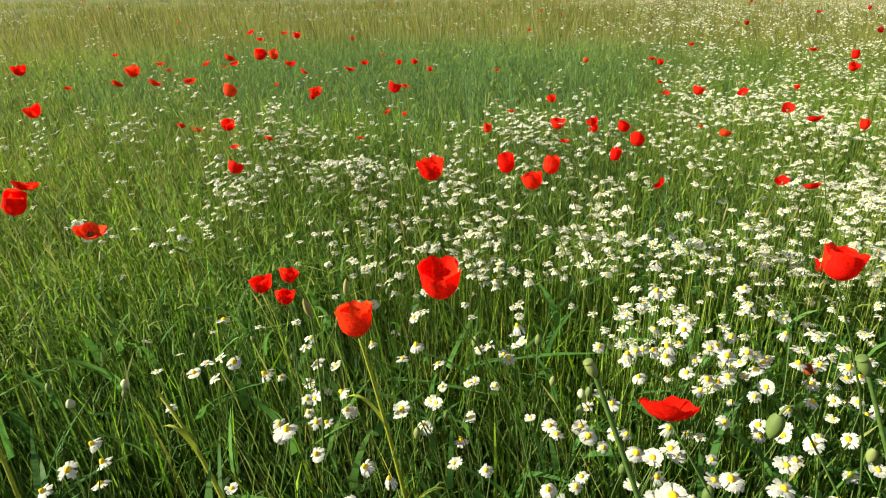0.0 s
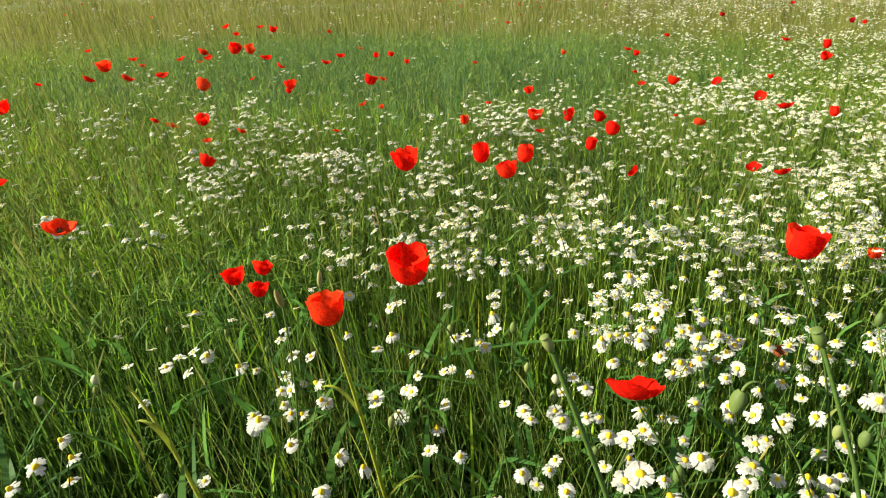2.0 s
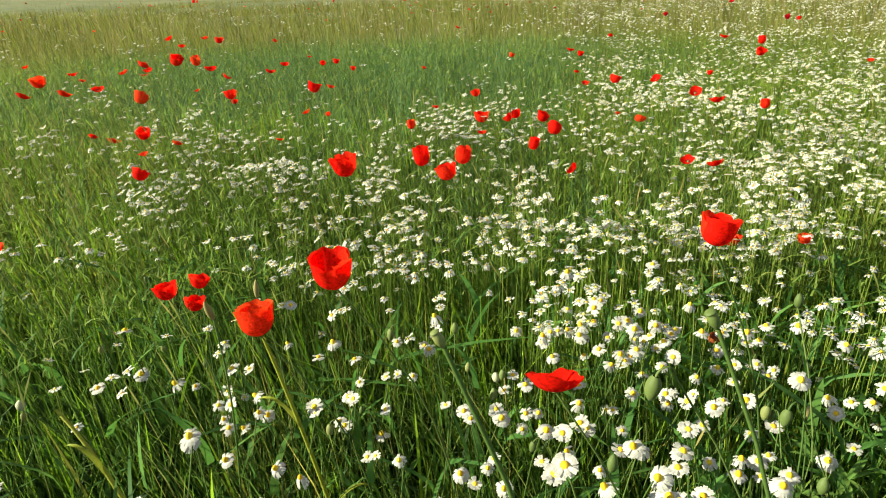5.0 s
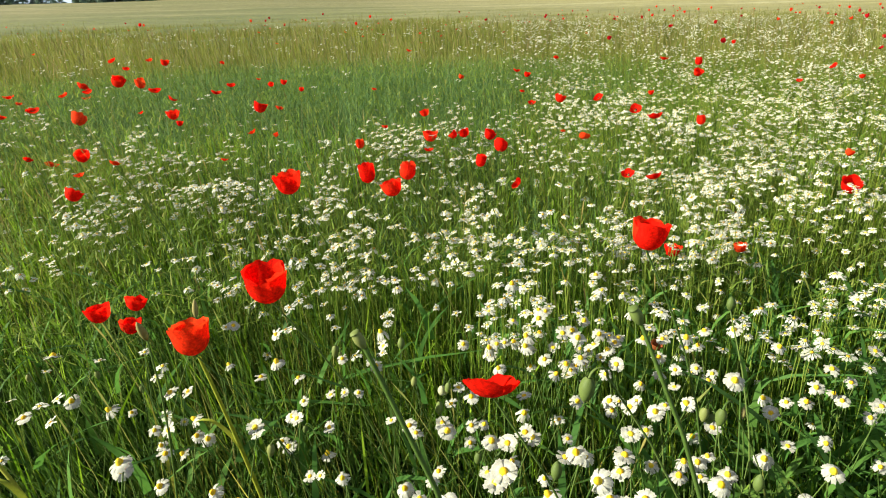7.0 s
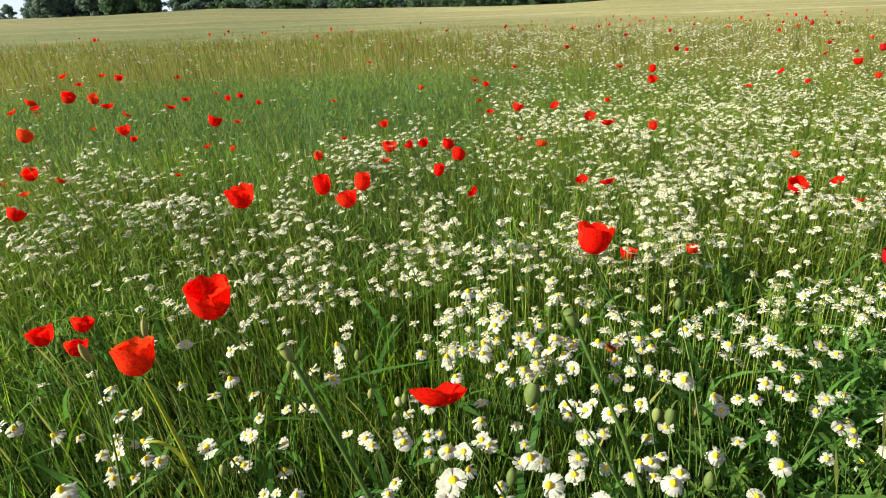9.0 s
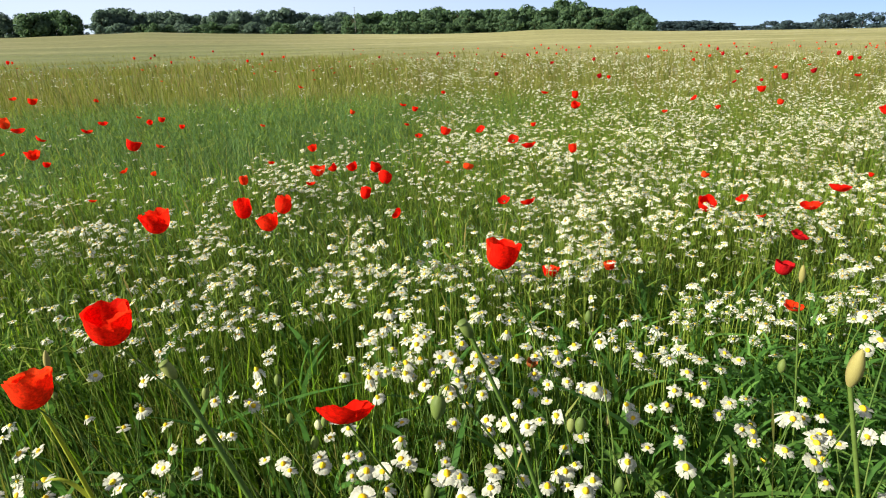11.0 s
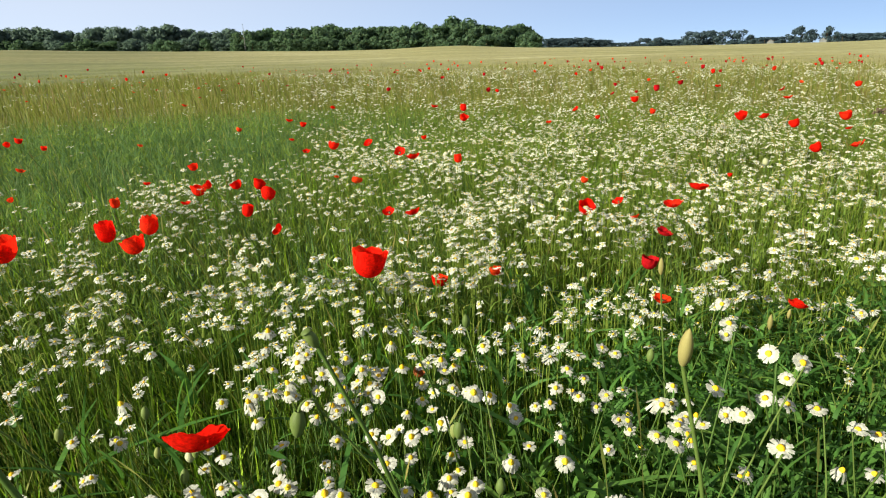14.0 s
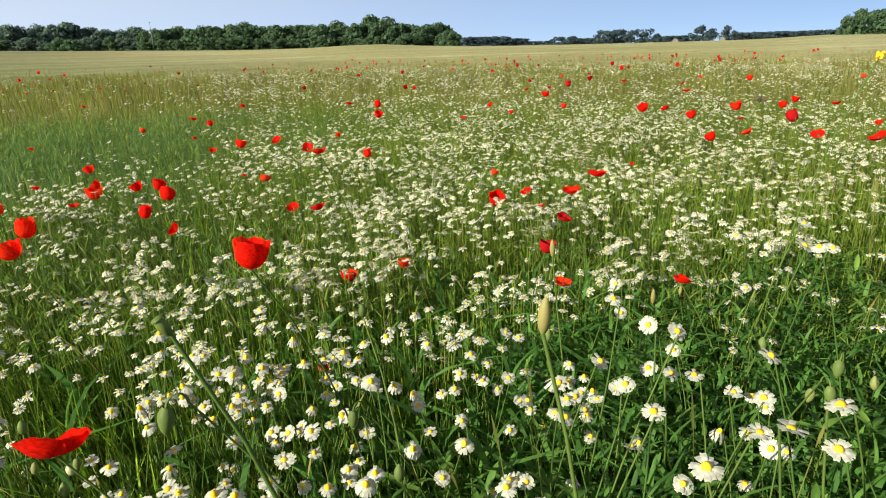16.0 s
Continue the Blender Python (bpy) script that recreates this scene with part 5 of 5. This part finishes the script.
stalk([(0.15, 0.99, 0), (0.10, 0.97, 0.42), (0.050, 0.936, 0.705)], 0.0050, "thick yellow-green stalk under an orange poppy")
stalk([(-0.06, 0.80, 0), (-0.17, 0.88, 0.46), (-0.34, 0.99, 0.54)], 0.0055, "slanting yellow-green grass stalk")
stalk([(-0.42, 0.76, 0), (-0.50, 0.82, 0.46), (-0.62, 0.92, 0.58)], 0.0050, "slanting yellow-green grass stalk")


# ---- a dark seed head and a yellow flower ----
def cluster_np(count, spread, size, flat, seed):
    gg = np.random.default_rng(seed)
    sets = []
    for k in range(count):
        a, q = gg.uniform(0, 6.283), spread * math.sqrt(gg.uniform(0, 1))
        v, t = dome_np(3, 6, size * gg.uniform(0.7, 1.2), size * gg.uniform(0.8, 1.6))
        sets.append((v + np.array([q * math.cos(a), q * math.sin(a), flat * gg.uniform(-1, 1)]), t))
    return joined(sets)


def topped_stalk(name, hx, hy, hz, head, label, category, part_name):
    gz = float(ground_z(hx, hy))
    tall = hz - gz
    ox, oy = (STALK_LEAN + 0.02 * math.sin(6)) * tall, 0.03 * math.sin(4) * tall
    ob = thing(name, Matrix.Translation((hx - ox, hy - oy, gz)), label, category)
    part("stem", POPPY_STEM, ob, Matrix.Scale(tall, 4))
    part(part_name, head, ob, Matrix.Translation((ox, oy, tall)))


topped_stalk("seed_head", 2.55, 1.435, 0.94, mesh_np("seed_cluster", *cluster_np(22, 0.026, 0.005, 0.007, 1), [M_BARK]),
             "dark dried seed head on a tall stalk", "seed head", "seed_cluster")
topped_stalk("yellow_flower", 2.39, 1.00, 1.09, mesh_np("florets", *cluster_np(14, 0.009, 0.005, 0.014, 2), [M_DISC]),
             "bright yellow flower spike on a green stalk", "flower", "flower_spike")


# ---- trees ----
def crown_mesh(name, wide, high, low, lumps, leaves, seed, mat):
    """A broad uneven crown: lumps of foliage, each clad in many small leaf clusters."""
    gg = np.random.default_rng(seed)
    sets = []
    for k in range(lumps):
        s = gg.uniform(0, 1)
        zc = low + (high - low) * (0.03 + 0.89 * s)
        spread = wide * 0.5 * math.sin(math.pi * (0.30 + 0.60 * s)) * gg.uniform(0.25, 0.92)
        a = gg.uniform(0, 6.283)
        cx, cy = spread * math.cos(a), spread * math.sin(a)
        size = gg.uniform(0.12, 0.24) * wide
        d = gg.normal(0, 1, (leaves, 3))
        d /= np.linalg.norm(d, axis=1)[:, None]
        c = np.array([cx, cy, zc]) + d * size * gg.uniform(0.55, 1.05, (leaves, 1)) * np.array([1, 1, 0.8])
        e1 = np.cross(d, gg.normal(0, 1, (leaves, 3)))
        e1 /= np.linalg.norm(e1, axis=1)[:, None]
        e2 = np.cross(d, e1) + d * gg.normal(0, 0.5, (leaves, 1))
        h = gg.uniform(0.12, 0.25, (leaves, 1)) * size * 1.35
        v = np.stack([c - e1 * h, c - e2 * h * 0.7, c + e1 * h * 1.1, c + e2 * h * 0.8], 1).reshape(-1, 3)
        t = (np.arange(leaves)[:, None, None] * 4 + np.array([(0, 1, 2), (0, 2, 3)])[None]).reshape(-1, 3)
        sets.append((v, t))
    return mesh_np(name, *joined(sets), [mat], smooth=False)


def trunk_mesh(high):
    return mesh_np("trunk", *tube_np([(0.02 * high * math.sin(4 * s), 0.015 * high * math.sin(3 * s + 1), high * s) for s in np.linspace(0, 1, 8)],
                                     np.linspace(0.035, 0.012, 8) * high, 8), [M_BARK])


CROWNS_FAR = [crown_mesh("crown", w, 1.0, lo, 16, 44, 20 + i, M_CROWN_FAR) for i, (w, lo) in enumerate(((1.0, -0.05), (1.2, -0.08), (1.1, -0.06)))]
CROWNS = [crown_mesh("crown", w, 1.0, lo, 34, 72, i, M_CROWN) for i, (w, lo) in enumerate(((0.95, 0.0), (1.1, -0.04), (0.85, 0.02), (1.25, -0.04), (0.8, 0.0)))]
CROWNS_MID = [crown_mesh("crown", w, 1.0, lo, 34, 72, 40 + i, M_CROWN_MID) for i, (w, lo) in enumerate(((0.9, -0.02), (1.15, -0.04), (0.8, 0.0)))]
TRUNK = trunk_mesh(0.8)


def branch_mesh():
    sets = []
    gg = np.random.default_rng(3)
    for k in range(7):
        a, z0 = gg.uniform(0, 6.283), gg.uniform(0.3, 0.6)
        pts = [(0.3 * s * math.cos(a), 0.3 * s * math.sin(a), z0 + 0.3 * s) for s in np.linspace(0, 1, 5)]
        sets.append(tube_np(pts, np.linspace(0.014, 0.004, 5), 5))
    return mesh_np("limbs", *joined(sets), [M_BARK])


TREE_LIMBS = branch_mesh()


def tree(az, dist, high, g, label, spread=1.0):
    a = radians(az)
    tx, ty = HERE[0] + dist * math.sin(a), HERE[1] + dist * math.cos(a)
    ob = thing("tree", Matrix.Translation((tx, ty, float(ground_z(tx, ty)))), label, "tree", "trees round the field")
    m = Matrix.Rotation(g.uniform(0, 6.283), 4, "Z") @ Matrix.Diagonal((high * spread, high * spread, high, 1))
    trunk = part("trunk", TRUNK, ob, m)
    if dist < 300:
        part("branchwork", TREE_LIMBS, trunk)
    # farther trees take the crowns with haze in their colour
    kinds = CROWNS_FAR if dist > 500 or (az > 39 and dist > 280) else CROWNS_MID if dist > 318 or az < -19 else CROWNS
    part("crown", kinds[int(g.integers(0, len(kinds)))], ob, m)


g = np.random.default_rng(57)


def rise(az, dist, top):
    """The height of a thing at that bearing and distance whose top stands top degrees over eye level."""
    a = radians(az)
    return 1.17 + dist * math.tan(radians(top)) - float(ground_z(HERE[0] + dist * math.sin(a), HERE[1] + dist * math.cos(a)))


def tree_row(az0, az1, step_deg, dist, top, label, jitter=0.10, broad=1.0):
    az = az0
    while az < az1:
        d = dist * g.uniform(0.98, 1.05)
        high = rise(az, d, top)
        tree(az + g.normal(0, 0.15 * step_deg), d, high * g.uniform(1 - jitter, 1 + 0.6 * jitter) * 0.97, g, label, broad * g.uniform(0.9, 1.25))
        az += step_deg * g.uniform(0.8, 1.2)


WOOD = "broad green deciduous tree at the field's edge"
HEDGE = "low dense bush under the wood's edge"
BUSH = "low rounded bush on the field's edge"
FARWOOD = "far low tree on the horizon"
tree_row(-46, -24.8, 1.0, 240, 1.6, WOOD)
tree_row(-24.2, -14.9, 0.8, 200, 2.4, "dark broad tree standing nearer on the field's edge")
for az0, az1, top in ((-13.8, -8.0, 2.50), (-8.0, -5.6, 2.2), (-5.6, 1.0, 2.40), (1.0, 5.2, 2.14)):
    tree_row(az0, az1, 0.62, 340, top, WOOD)
tree_row(-14.0, 5.4, 0.62, 318, 1.45, HEDGE, 0.15, 1.3)
for az0, az1, top in ((5.4, 9.0, 2.14), (9.0, 17.0, 2.28), (17.0, 23.4, 2.38), (23.6, 25.3, 2.66), (25.5, 30.4, 2.06), (30.5, 31.2, 1.75)):
    tree_row(az0, az1, 0.66, 272, top, WOOD)
tree_row(5.2, 30.6, 0.66, 258, 1.3, HEDGE, 0.18, 1.2)
for az0, az1, top in ((31.6, 35.0, 0.92), (35.0, 37.2, 0.70), (37.2, 39.2, 0.45), (41.0, 43.2, 0.57), (47.8, 50.4, 0.56), (53.8, 62.5, 0.66)):
    tree_row(az0, az1, 0.26, 700, top, FARWOOD, 0.05, 2.0)
tree_row(39.5, 41.1, 0.4, 300, 0.76, BUSH, 0.05, 1.3)
tree_row(43.3, 47.4, 0.55, 300, 1.16, WOOD, 0.08, 1.1)
tree(47.9, 302, rise(47.9, 302, 0.76), g, BUSH, 1.2)
for az, top, spread in ((50.9, 1.1, 1.0), (51.4, 1.29, 0.9), (52.0, 1.0, 1.0), (53.05, 1.18, 1.0), (53.6, 0.78, 1.2)):
    tree(az, 300, rise(az, 300, top), g, WOOD, spread)
tree(61.2, 205, rise(61.2, 205, 1.5), g, "thin tree with an open crown", 0.6)
tree_row(62.3, 75.0, 1.0, 200, 2.05, WOOD, 0.06)


# ---- a far house and a mast ----
def box_np(x0, x1, y0, y1, z0, z1):
    v = np.array([(x, y, z) for z in (z0, z1) for y in (y0, y1) for x in (x0, x1)], float)
    t = np.array([(0, 2, 1), (1, 2, 3), (4, 5, 6), (5, 7, 6), (0, 1, 4), (1, 5, 4), (2, 6, 3), (3, 6, 7), (0, 4, 2), (2, 4, 6), (1, 3, 5), (3, 7, 5)])
    return v, t


def house(az, dist):
    a = radians(az)
    hx, hy = HERE[0] + dist * math.sin(a), HERE[1] + dist * math.cos(a)
    ob = thing("house", Matrix.Translation((hx, hy, float(ground_z(hx, hy)))) @ Matrix.Rotation(-a, 4, "Z"), "small far pale grey house with a tiled gable roof", "house")
    v, t = box_np(-2.4, 2.4, -2, 2, 0, 2.6)
    v = np.concatenate([v, [(0, -2, 4.2), (0, 2, 4.2)]])
    t = np.concatenate([t, [(4, 5, 8), (7, 6, 9)]])
    v = v * 0.5
    part("wall", mesh_np("wall", v, t, [M_PLASTER], smooth=False), ob)
    rv = np.array([(-2.7, -2.3, 2.45), (0, -2.3, 4.35), (2.7, -2.3, 2.45), (-2.7, 2.3, 2.45), (0, 2.3, 4.35), (2.7, 2.3, 2.45)], float)
    rv = np.concatenate([rv, rv + np.array([0, 0, 0.18])])
    rt = [(0, 1, 3), (1, 4, 3), (1, 2, 4), (2, 5, 4), (6, 9, 7), (7, 9, 10), (7, 10, 8), (8, 10, 11), (0, 6, 1), (1, 6, 7), (1, 7, 2), (2, 7, 8),
          (3, 4, 9), (4, 10, 9), (4, 5, 10), (5, 11, 10), (0, 3, 6), (3, 9, 6), (2, 8, 5), (5, 8, 11)]
    rv = rv * 0.5
    part("roof", mesh_np("roof", rv, np.array(rt), [M_ROOF], smooth=False), ob)


house(52.85, 290)
house(49.3, 290)


def mast(az, dist, high):
    a = radians(az)
    mx, my = HERE[0] + dist * math.sin(a), HERE[1] + dist * math.cos(a)
    ob = thing("mast", Matrix.Translation((mx, my, float(ground_z(mx, my)))), "thin grey steel mast beside the wood", "mast")
    part("pole", mesh_np("pole", *tube_np([(0, 0, high * s) for s in np.linspace(0, 1, 4)], [0.13, 0.11, 0.08, 0.05], 8), [M_STEEL]), ob)
    part("cap", mesh_np("cap", *box_np(-0.16, 0.16, -0.16, 0.16, high, high + 0.25), [M_STEEL], smooth=False), ob)


mast(5.85, 255, rise(5.85, 255, 2.52))
